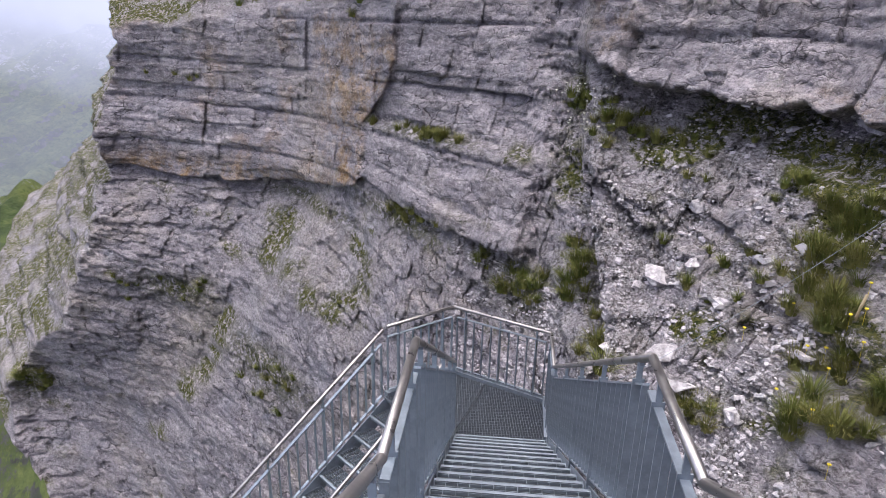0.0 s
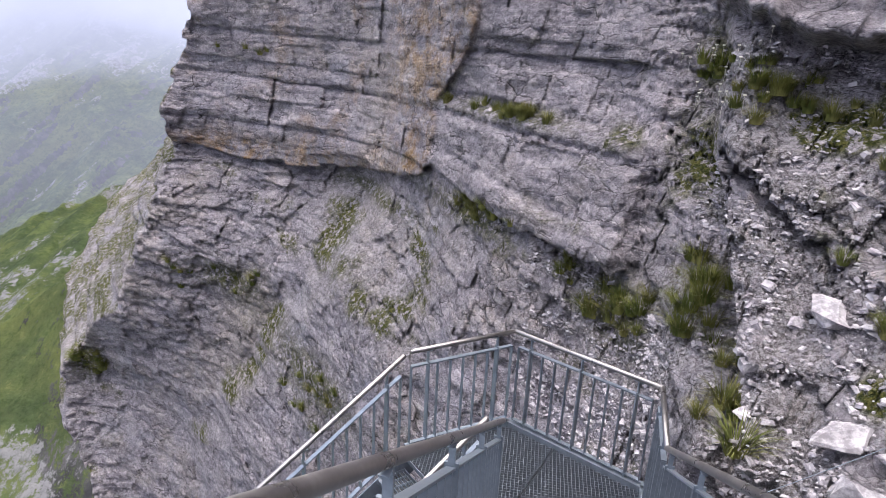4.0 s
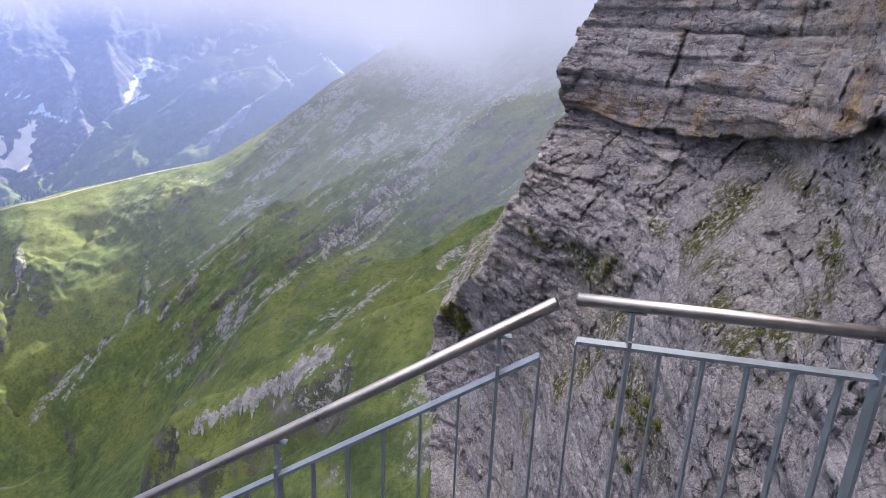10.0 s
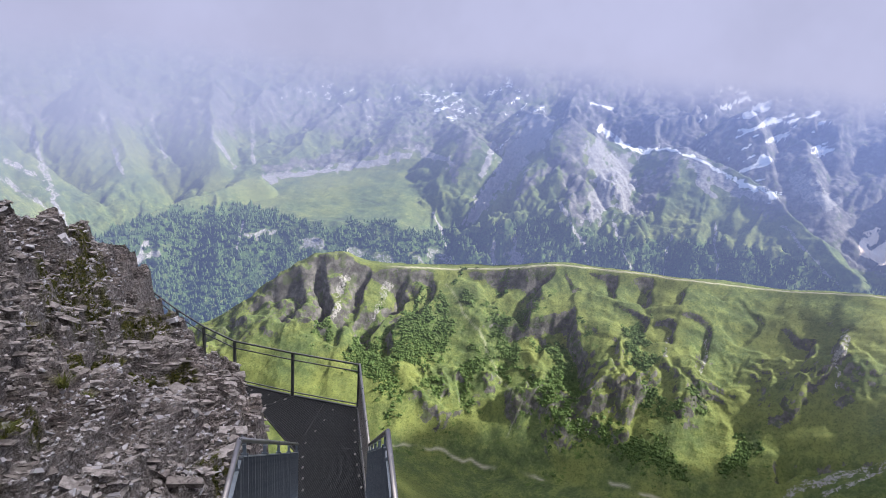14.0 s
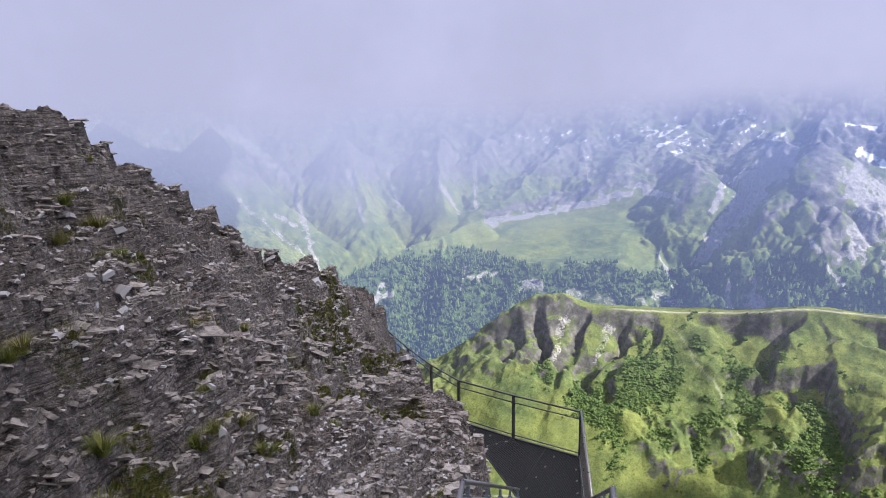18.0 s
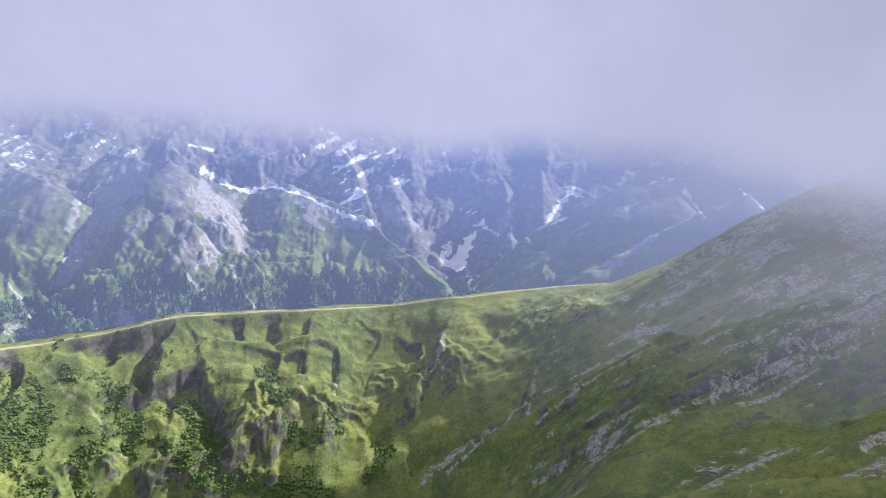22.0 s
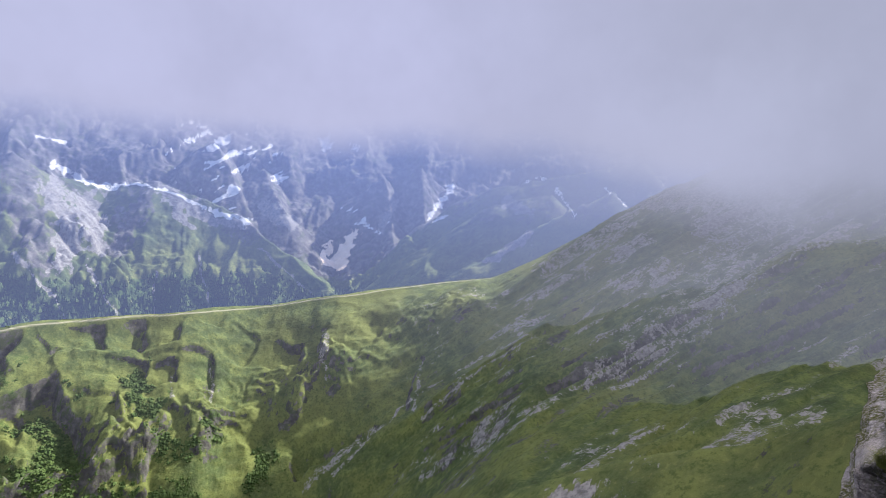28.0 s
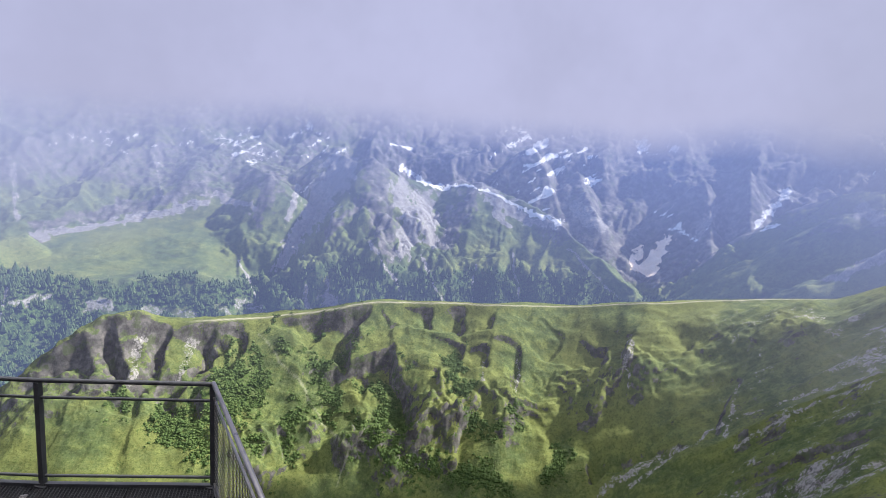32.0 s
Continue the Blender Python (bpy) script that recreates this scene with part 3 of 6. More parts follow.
def shelf():
    x = np.concatenate([np.linspace(-13.5, -0.5, 520, endpoint=False), np.linspace(-0.5, 9, 70)])
    y = np.concatenate([np.linspace(-16, -8, 40, endpoint=False), np.linspace(-8, 3.0, 500, endpoint=False), np.linspace(3.0, 9, 40)])
    X, Y = np.meshgrid(x, y, indexing="ij")
    Z = -5.7 + 1.0 * (X + 3.2) - 0.79 * (Y + 3.5)
    xe = np.interp(Y, [-12, -7.3, -5, -3.6, -2.3, -0.3, 0.6, 4], [-11.6, -10.1, -9.4, -8.8, -8.5, -7.85, -7.0, -7.0])
    dd = X - xe
    e = (X + 7.0) * 0.6 - (Y - 0.6) * 0.8
    lift = -9.92 + 0.42 * dd
    near = smooth(0.1, 0.9, e)
    Z = np.maximum(Z, np.where(near > 0, lift * near + (1 - near) * -14, -14))
    Z = Z + 0.9 * smooth(1.0, -3.0, Y) - 1.0 * smooth(-3.2, -1.2, X) * smooth(-1.0, -3.5, Y)
    Z = Z - 0.95 * smooth(-8.4, -6.4, X) * (1 - smooth(-3.3, -2.1, X)) * smooth(-1.2, -4.2, Y)
    crest = -4.8 + 0.33 * X + 0.5 * fbm(X / 1.5, X * 0, X * 0, 3, 50)
    Z = Z - 1.5 * np.maximum(crest - Y, 0) - 0.6 * np.maximum(X - 1.0, 0)
    Z = Z + 0.55 * fbm(X / 2.4, Y / 2.4, 0 * X, 4, 52) + 0.22 * fbm(X / 0.8, Y / 0.8, 0 * X, 4, 53)
    for th, keep, seed in ((0.55, 0.95, 51), (0.19, 0.95, 59), (0.075, 0.85, 49)):
        tilt = 0.10 * X - 0.16 * Y + 0.30 * fbm(X / 1.1, Y / 1.1, 0 * X, 4, seed)
        bed = (Z + tilt) / th
        q = bed - np.floor(bed)
        Z = Z + th * (smooth(0.55, 0.95, q) - q) * keep
    v, ed = cells((X + 0.6 * Y) / 0.55, (Y - 0.4 * X) / 0.4, 55)
    v2, ed2 = cells((X + 0.5 * Y) / 0.2, (Y - 0.3 * X) / 0.16, 48)
    Z = Z + 0.20 * (v - 0.5) + 0.07 * (v2 - 0.5) - 0.03 * smooth(0.12, 0, ed2) - 0.09 * smooth(0.08, 0, ed) + 0.03 * fbm(X / 0.16, Y / 0.16, 0 * X, 3, 54)
    Z = Z - 9 * smooth(0.25, -0.25, dd + 0.25 * fbm(Y / 0.8, X / 2, 0 * X, 3, 56)) - 14 * smooth(0.0, -3.0, dd)
    # room under the stairs and the landings
    for (ax, ay, az_), (bx, by, bz) in (((0.33, -3.0, 0.4), (0.33, 1.85, -2.55)), ((0.4, 1.85, -2.55), (0.41, 2.75, -2.55)), ((0.41, 2.75, -2.55), (0.3, 7.4, -4.85)), ((-0.3, 7.1, -4.85), (-3.0, 4.5, -7.1)), ((-3.0, 4.5, -7.1), (-3.72, 3.87, -7.1)), ((-3.72, 3.87, -7.1), (-7.35, 1.1, -10.04))):
        L2 = (bx - ax) ** 2 + (by - ay) ** 2
        t = np.clip(((X - ax) * (bx - ax) + (Y - ay) * (by - ay)) / L2, 0, 1)
        d = np.hypot(X - ax - t * (bx - ax), Y - ay - t * (by - ay))
        top = az_ + t * (bz - az_) - 0.45 + 2.2 * np.maximum(d - 0.85, 0)
        Z = np.minimum(Z, top)
    n1, n2 = fbm(X / 0.9, Y / 0.9, 0 * X, 4, 57), fbm(X / 1.6, Y / 1.6, 0 * X, 3, 58)
    moss = smooth(0.12, 0.4, n1)
    rubble = smooth(0.0, 0.3, n2) * 0.8
    SURF["shelf"] = (x, y, X, Y, Z)
    return tagged(sheet("rock_slope", X, Y, Z, ROCK, {"ochre": 0 * Z, "moss": moss, "rubble": rubble, "brown": 1 + 0 * Z, "tone": 0.5 + 0.5 * (v - 0.5) + 0.4 * (v2 - 0.5)}, flip=False), "dark brown layered rock slope with loose scree and grass tufts", "rock slope", kind="structure")


cliff()
shelf()

# ---- ground: the valley, the green ridge and the slopes below ----


def lines(A, E, segs, wander=0.35):
    """Weight of streaks drawn between bearings and elevations: (az, el, az, el, width, width)."""
    w = np.zeros_like(A)
    fray = fbm(A / 0.4, E / 0.4, 0 * A, 4, 95)
    A, E = A + wander * fbm(A / 1.6, E / 1.6, 0 * A, 3, 93), E + wander * fbm(A / 1.6, E / 1.6, 9 + 0 * A, 3, 94)
    for a0, e0, a1, e1, w0, w1 in segs:
        da, de = a1 - a0, e1 - e0
        near = (A > min(a0, a1) - 4) & (A < max(a0, a1) + 4)
        a, e, f = A[near], E[near], fray[near]
        t = np.clip(((a - a0) * da + (e - e0) * de) / (da * da + de * de), 0, 1)
        d = np.hypot(a - a0 - t * da, e - e0 - t * de) / (w0 + (w1 - w0) * t) * (1 + 0.9 * f) + 0.6 * np.maximum(f, 0)
        w[near] = np.maximum(w[near], smooth(1.25, 0.6, d))
    return w


def chain(points, w0, w1):
    """The stretches of a streak through (az, el) points, for lines()."""
    n = len(points) - 1
    return [(*p, *q, w0 + (w1 - w0) * i / n, w0 + (w1 - w0) * (i + 1) / n) for i, (p, q) in enumerate(zip(points, points[1:]))]


def rib(X, Y, Z, pts, h, gentle, steep, side=1, keep=None, cut=False):
    """Raises a rounded brow along world points, or cuts a scarp into one side of their line."""
    best, sign, along = np.full(X.shape, 1e9), np.ones(X.shape), np.zeros(X.shape)
    n = len(pts) - 1
    lo, hi = min(p[0] for p in pts) - 4 * gentle, max(p[0] for p in pts) + 4 * gentle
    box = (X > lo) & (X < hi) & (Y > min(p[1] for p in pts) - 4 * gentle) & (Y < max(p[1] for p in pts) + 4 * gentle)
    x, y = X[box], Y[box]
    size = 0.75 * h * (0.85 + 0.35 * vnoise(x / 30, y / 30, 0 * x, 171))
    x, y = x + 0.5 * gentle * fbm(x / 34, y / 34, 0 * x, 4, 172), y + 0.5 * gentle * fbm(x / 34, y / 34, 4 + 0 * x, 4, 172)
    b, s, a = best[box], sign[box], along[box]
    for i, (p, q) in enumerate(zip(pts, pts[1:])):
        dx, dy = q[0] - p[0], q[1] - p[1]
        t = np.clip(((x - p[0]) * dx + (y - p[1]) * dy) / (dx * dx + dy * dy), 0, 1)
        d = np.hypot(x - p[0] - t * dx, y - p[1] - t * dy)
        c = (dx * (y - p[1]) - dy * (x - p[0])) * side
        new_ = d < b
        b, s, a = np.where(new_, d, b), np.where(new_, np.sign(c), s), np.where(new_, (i + t) / n, a)
    ends = smooth(0.0, 0.18, a + 0.04) * smooth(1.0, 0.8, a - 0.04)
    if cut:
        shape = np.where(s > 0, 0.0, -smooth(0, steep, b) * np.exp(-np.maximum(b - steep, 0) / gentle))
    else:
        shape = np.where(s > 0, np.exp(-b / gentle), smooth(steep, 0, b))
    rugged = 1 + 0.5 * smooth(2.2 * steep, 0, b) * ridged(x / 13, y / 13, 0 * x, 3, 173)
    Z[box] += size * ends * shape * rugged * (1 if keep is None else keep[box])


def valley():
    az = np.concatenate([np.linspace(8, 38, 50, endpoint=False), np.linspace(38, 142, 760, endpoint=False), np.linspace(142, 186, 60)])
    rr = np.concatenate([np.geomspace(22, 70, 30, endpoint=False), np.geomspace(70, 300, 150, endpoint=False), np.geomspace(300, 420, 24, endpoint=False), np.linspace(420, 1000, 380, endpoint=False), np.geomspace(1000, 1500, 24)])
    A, R = np.meshgrid(az, rr, indexing="ij")
    wob = 1.2 * fbm(az / 7, az * 0, az * 0, 4, 60)
    elc = np.interp(az, [8, 30, 40, 46.5, 52.1, 56.1, 60.8, 65.8, 69.6, 76, 82, 89.5, 98, 108.6, 114, 118.4, 126.4, 129, 131.5, 133.5, 137, 140, 150, 186],
                    [14, 10, 6, 3.0, 0.3, -2.1, -5.3, -8.6, -10.7, -11.8, -12.9, -14.2, -14.8, -15.1, -16.0, -16.5, -16.6, -15.9, -15.9, -17.2, -19.8, -21.6, -25, -28])
    elf = np.interp(az, [8, 40, 56, 65.5, 75, 84, 90, 100, 113, 122, 140, 186], [-6, -14, -19, -22, -28.6, -33.4, -33.4, -33.4, -34.4, -32.6, -33, -34])
    els = np.interp(az, [8, 39, 46, 54.2, 58.1, 63, 67.7, 73.7, 76, 80, 186], [-5, -17.5, -21.9, -24.4, -26.4, -28.3, -30.3, -31.6, -33.8, -44, -50])
    rs = np.interp(az, [8, 46, 76, 90, 186], [110, 150, 180, 190, 200])
    rf = np.interp(az, [8, 60, 84, 122, 186], [420, 480, 560, 600, 600]) + 10 * wob
    rc = np.interp(az, [8, 50, 70, 90, 186], [950, 930, 880, 840, 800]) + 14 * wob
    Z = np.empty_like(A)
    for i in range(len(az)):
        t = [math.tan(radians(e)) for e in (els[i], elf[i], elc[i])]
        spur = 1.0 if az[i] < 77 else max(0.0, 1 - (az[i] - 77) / 4)
        zs, zf, zc = rs[i] * t[0], rf[i] * t[1], rc[i] * t[2]
        zm = zs + (zf - zs) * 0.35 - 30 * spur
        Z[i] = np.interp(rr, [22, rs[i] * 0.55, rs[i], rs[i] * 1.3, rf[i] * 0.9, rf[i], 0.5 * (rf[i] + rc[i]), rc[i], rc[i] * 1.06, 1500],
                         [-95, zs * 0.8 - 35, zs, zm, zf + 3, zf, 0.54 * zf + 0.46 * zc, zc, zc - 12, zc - 330])
    Z = blur(blur(Z, 3, 0), 1, 1)
    X, Y = -np.sin(np.radians(A)) * R, np.cos(np.radians(A)) * R
    E0 = np.degrees(np.arctan2(Z, R))

    def place(a, e, near=False):
        i = min(int(np.searchsorted(az, a)), len(az) - 1)
        ok = np.where((E0[i] >= e) & (rr >= (22 if near else rf[i] * 0.9)) & (rr <= (rs[i] if near else rc[i])))[0]
        r = rr[ok[0]] if len(ok) else (rs[i] if near else rc[i])
        return -math.sin(radians(a)) * r, math.cos(radians(a)) * r

    frac = (R - rf[:, None]) / (rc - rf)[:, None]
    up = smooth(0.05, 0.9, frac) * (R < rc[:, None] * 1.2)
    far = smooth(300, 520, R)
    face = smooth(0.0, 0.22, frac) * smooth(1.0, 0.86, frac)
    left = smooth(66, 86, A)
    wx, wy = X + 40 * fbm(X / 160, Y / 160, 0 * X, 3, 61), Y + 40 * fbm(X / 160, Y / 160, 5 + 0 * X, 3, 61)
    # gently folded meadow
    g = ridged(wx / 150, wy / 150, 0 * X, 4, 62)
    Z = Z + far * face * (5 + 4 * left) * g + far * face * left * 5 * fbm(X / 80, Y / 80, 0 * X, 3, 74)
    tops = smooth(0.99, 0.92, frac)
    # rock ribs of the ridge face: sunny flank to the right, steep shaded flank to the left
    end_crag = ((((130.6, -15.6), (129.0, -18.9), (129.6, -21.8)), 46, 40, 30), (((133.4, -16.8), (132.4, -19.2), (133.5, -21.5)), 34, 30, 26), (((125.4, -16.9), (126.2, -19.5), (128.0, -22.4)), 30, 36, 20),)
    second_crag = ((((121.4, -17.0), (122.8, -19.9), (126.0, -23.9)), 38, 44, 22), (((118.6, -17.2), (120.9, -19.8), (122.6, -22.6), (124.0, -25.0)), 22, 40, 16), (((127.2, -21.0), (129.5, -24.5)), 16, 26, 12),)
    middle_crag = ((((107.9, -15.4), (109.2, -18.2), (110.3, -20.6)), 40, 52, 24), (((106.2, -18.8), (105.2, -22.4), (104.0, -25.0)), 40, 60, 26), (((112.6, -16.4), (113.9, -18.8)), 14, 40, 14), (((108.0, -21.2), (109.4, -24.4)), 14, 30, 14),)
    upper_steps = ((((102.6, -15.2), (102.4, -17.4)), 18, 34, 14), (((99.6, -15.2), (99.3, -17.4)), 18, 30, 14), (((96.4, -15.2), (96.7, -17.3)), 17, 30, 14), (((93.2, -15.0), (93.4, -16.5)), 9, 24, 10),)
    lower_steps = ((((99.6, -18.6), (100.0, -20.8)), 15, 26, 12), (((97.0, -19.0), (97.3, -21.2)), 14, 24, 12), (((94.0, -18.4), (94.0, -22.2)), 17, 26, 14), (((101.8, -21.4), (102.4, -24.4)), 10, 24, 10),)
    right_steps = ((((86.3, -17.6), (87.0, -20.0)), 19, 34, 16), (((84.1, -15.8), (84.7, -18.4), (84.3, -21.2)), 14, 28, 12), (((90.2, -17.5), (91.6, -19.6)), 10, 24, 10), (((78.6, -15.5), (81.0, -19.0)), 8, 30, 12),)
    right_gullies = ((((75.2, -18.2), (76.4, -23.2)), 14, 34, 16), (((79.0, -24.4), (83.4, -27.4), (86.2, -29.6)), 16, 40, 18),)
    for pts, h, gentle, steep in end_crag + second_crag + middle_crag + upper_steps + lower_steps + right_steps + right_gullies:
        rib(X, Y, Z, [place(*p) for p in pts], h, gentle, 0.6 * steep, 1, tops, True)
    # the rounded brow low on the face, sunlit above a shaded hollow
    for pts, h, gentle, steep in ((((79.5, -17.8), (87.7, -22.0), (93.9, -23.8), (98.5, -25.6)), 20, 46, 46), (((99.0, -26.4), (104.7, -27.0), (111.3, -27.6)), 30, 60, 60), (((112.5, -26.0), (117.5, -27.2), (122.0, -29.0)), 18, 50, 44), (((69.0, -13.4), (74.0, -15.2), (79.5, -17.6)), 12, 50, 40)):
        rib(X, Y, Z, [place(*p) for p in pts], h, gentle, steep, -1)
    # long slanting gullies of the high shoulder
    p = 0.60 * A + 0.80 * E0 + 0.4 * fbm(X / 130, Y / 130, 0 * X, 3, 78)
    q = 0.80 * A - 0.60 * E0
    gully = ridged(p / 2.3, q / 30, 0 * X, 4, 79)
    rill = ridged((p + 0.3 * fbm(X / 40, Y / 40, 0 * X, 3, 77)) / 0.8, q / 14, 0 * X, 4, 80)
    slope = smooth(195, 250, R) * smooth(1.0, 0.9, frac)
    Z = Z + (1 - left) * slope * (15 * gully + 5 * rill) * smooth(120, 520, R)
    # the near spur: a sharp crest, a second rib below it and a hollow between
    for pts, h, gentle, steep in ((((77.0, -36.6), (70.8, -35.4), (65.4, -33.6), (59.8, -31.0), (56.0, -28.6)), 12, 10, 12), (((79.0, -33.6), (73.0, -33.0), (66.5, -32.0), (60.0, -29.4)), 7, 9, 8)):
        rib(X, Y, Z, [place(*p_, True) for p_ in pts], h, gentle, 0.6 * steep, 1, None, True)
    close = 1 - smooth(240, 330, R)
    Z = Z + close * (1.3 * ridged(X / 16, Y / 16, 0 * X, 3, 180) + 0.3 * fbm(X / 7, Y / 7, 0 * X, 2, 181)) * smooth(30, 70, R)
    edge = smooth(0.0, 0.03, np.abs(R / rc[:, None] - 1))
    Z = Z + (2 + 3 * far) * fbm(X / 70, Y / 70, 0 * X, 5, 63) * edge + np.minimum(R / 140, 1.3) * ridged(X / 26, Y / 26, 0 * X, 4, 64) * (0.35 + 0.65 * edge) * far
    # the crag at the far end of the ridge
    crag = smooth(125, 129, A) * smooth(0.45, 0.75, frac) * smooth(1.25, 1.05, frac)
    Z = Z + crag * (9 * ridged(X / 34, Y / 34, Z / 34, 4, 65) + 5 * fbm(X / 12, Y / 12, Z / 12, 4, 66))
    gx = np.gradient(Z, axis=1) / np.gradient(R, axis=1)
    gy = np.gradient(Z, axis=0) / (np.gradient(A, axis=0) * R * math.pi / 180)
    steep = np.hypot(gx, gy)
    n2, n3 = fbm(X / 25, Y / 25, 0 * X, 4, 67), fbm(X / 45, Y / 45, 0 * X, 4, 68)
    E1 = np.degrees(np.arctan2(Z, R))
    # shade of the rill hollows, put in as darker rock cover
    shade = (1 - left) * slope * 0.6 * smooth(0.05, -0.35, rill + 0.4 * n2) * smooth(0.25, -0.2, n3)
    rock = np.clip(shade + 0.85 * smooth(1.15, 1.6, steep + 0.35 * n2 - 0.1 * n3) * far + 0.3 * crag, 0, 1)
    grey = (1 - left) * far * lines(A, E1, chain(((48.5, 1.5), (49.5, -6.0), (53.5, -13.5), (60.0, -19.0)), 4.2, 1.2), 0.8)
    scree = (1 - left) * far * (0.5 * smooth(0.25, 0.6, gully + 0.25 * n2) * smooth(0.0, 0.5, n3 + 0.3 * up + 0.1) + 0.25 * smooth(-7, -1, E1)) + 0.36 * grey
    scree = np.maximum(scree, (1 - left) * slope * 0.55 * smooth(0.15, 0.6, rill + 0.5 * n2) * smooth(-0.25, 0.25, n3))
    streaks = chain(((42.9, -2.1), (45.5, -4.8), (48.7, -8.9)), 0.4, 0.25) + chain(((45.4, -1.6), (47.2, -5.0)), 0.4, 0.3) + chain(((50.7, -12.0), (59.5, -18.8), (66.7, -23.2), (74.7, -28.6)), 0.25, 0.42)
    streaks += chain(((65.5, -15.3), (75.9, -21.6), (83.3, -28.4)), 0.12, 0.2) + chain(((75.3, -23.7), (69.9, -18.9), (65.2, -15.6)), 0.14, 0.1) + chain(((79.6, -24.6), (83.1, -27.1), (85.9, -29.4)), 0.25, 0.35) + chain(((76.2, -23.0), (75.4, -18.8)), 0.25, 0.15)
    streaks += chain(((84.6, -16.4), (85.0, -18.4), (84.4, -20.8)), 0.35, 0.15) + chain(((94.6, -19.2), (94.3, -22.2)), 0.3, 0.18) + chain(((97.6, -20.0), (97.8, -21.6)), 0.2, 0.15) + chain(((40.0, -12.4), (42.5, -15.5), (48.6, -20.2)), 0.35, 0.25) + chain(((128.6, -18.0), (129.4, -21.4)), 0.5, 0.3) + chain(((124.5, -18.6), (125.6, -21.4)), 0.6, 0.3)
    scree = np.maximum(scree, far * 0.5 * lines(A, E1, streaks))
    near_face = (R < rs[:, None] * 1.04) * smooth(84, 76, A)
    bare = smooth(0.95, 1.5, blur(steep, 2, 1) + 0.5 * n2)
    scree = np.clip(scree * (1 - near_face) + near_face * (0.75 * lines(A, E1, chain(((71.5, -33.2), (64.1, -30.9), (58.6, -28.3)), 0.9, 0.7), 0.8) + 0.30 * smooth(0.15, 0.4, n2)), 0, 1)
    rock = np.clip(rock + near_face * 0.6 * bare * close, 0, 1)
    wind = rf[:, None] * (1 + 0.035 * fbm(A / 6, 0 * A, 0 * A, 4, 71))
    path = 0.55 * np.exp(-((R - wind) / 1.4) ** 2) * smooth(84, 92, A) * smooth(0.25, 0.7, 0.5 + fbm(A / 2, 0 * A, 0 * A, 3, 69))
    path = np.maximum(path, 0.7 * np.exp(-((R - rc[:, None] * 0.997) / 0.9) ** 2) * smooth(66, 74, A) * smooth(126, 122, A))
    path = np.maximum(path, 0.2 * lines(A, E1, chain(((119, -18), (114.6, -22.8), (113.0, -25.8), (110.2, -27.7), (111.3, -30.9)), 0.09, 0.09) + chain(((62, -16.4), (66, -15.6), (69, -14.8)), 0.06, 0.06)))
    scrub = lines(A, E1, chain(((112.5, -19.0), (110.5, -23.0), (106.8, -26.4)), 2.6, 3.2) + chain(((117.5, -19.4), (121.0, -22.0), (122.5, -26.0)), 1.6, 3.4) + chain(((115.0, -24.0), (117.0, -28.0)), 1.6, 2.4) + chain(((100.5, -20.5), (98.0, -24.0)), 1.4, 2.2) + chain(((92.0, -22.0), (96.5, -25.5)), 0.8, 1.6) + chain(((104.0, -29.0), (96.0, -30.0), (90.0, -27.5)), 1.2, 1.5) + chain(((130.0, -22.5), (126.0, -25.5)), 1.2, 1.6), 0.8)
    bush = np.clip(scrub * smooth(-0.45, 0.15, n2 + 0.3 * n3) + 0.4 * smooth(0.1, 0.4, n2) * smooth(84, 100, A), 0, 1) * far * (1 - 0.6 * rock) * 0.75
    SURF["valley"] = (az, rr, X, Y, Z, bush)
    return tagged(sheet("ground", X, Y, Z, MEADOW, {"rock": rock, "scree": scree, "bush": bush, "path": path}, flip=True), "green alpine meadow ridge and valley with scree gullies", "mountainside", kind="structure")


valley()


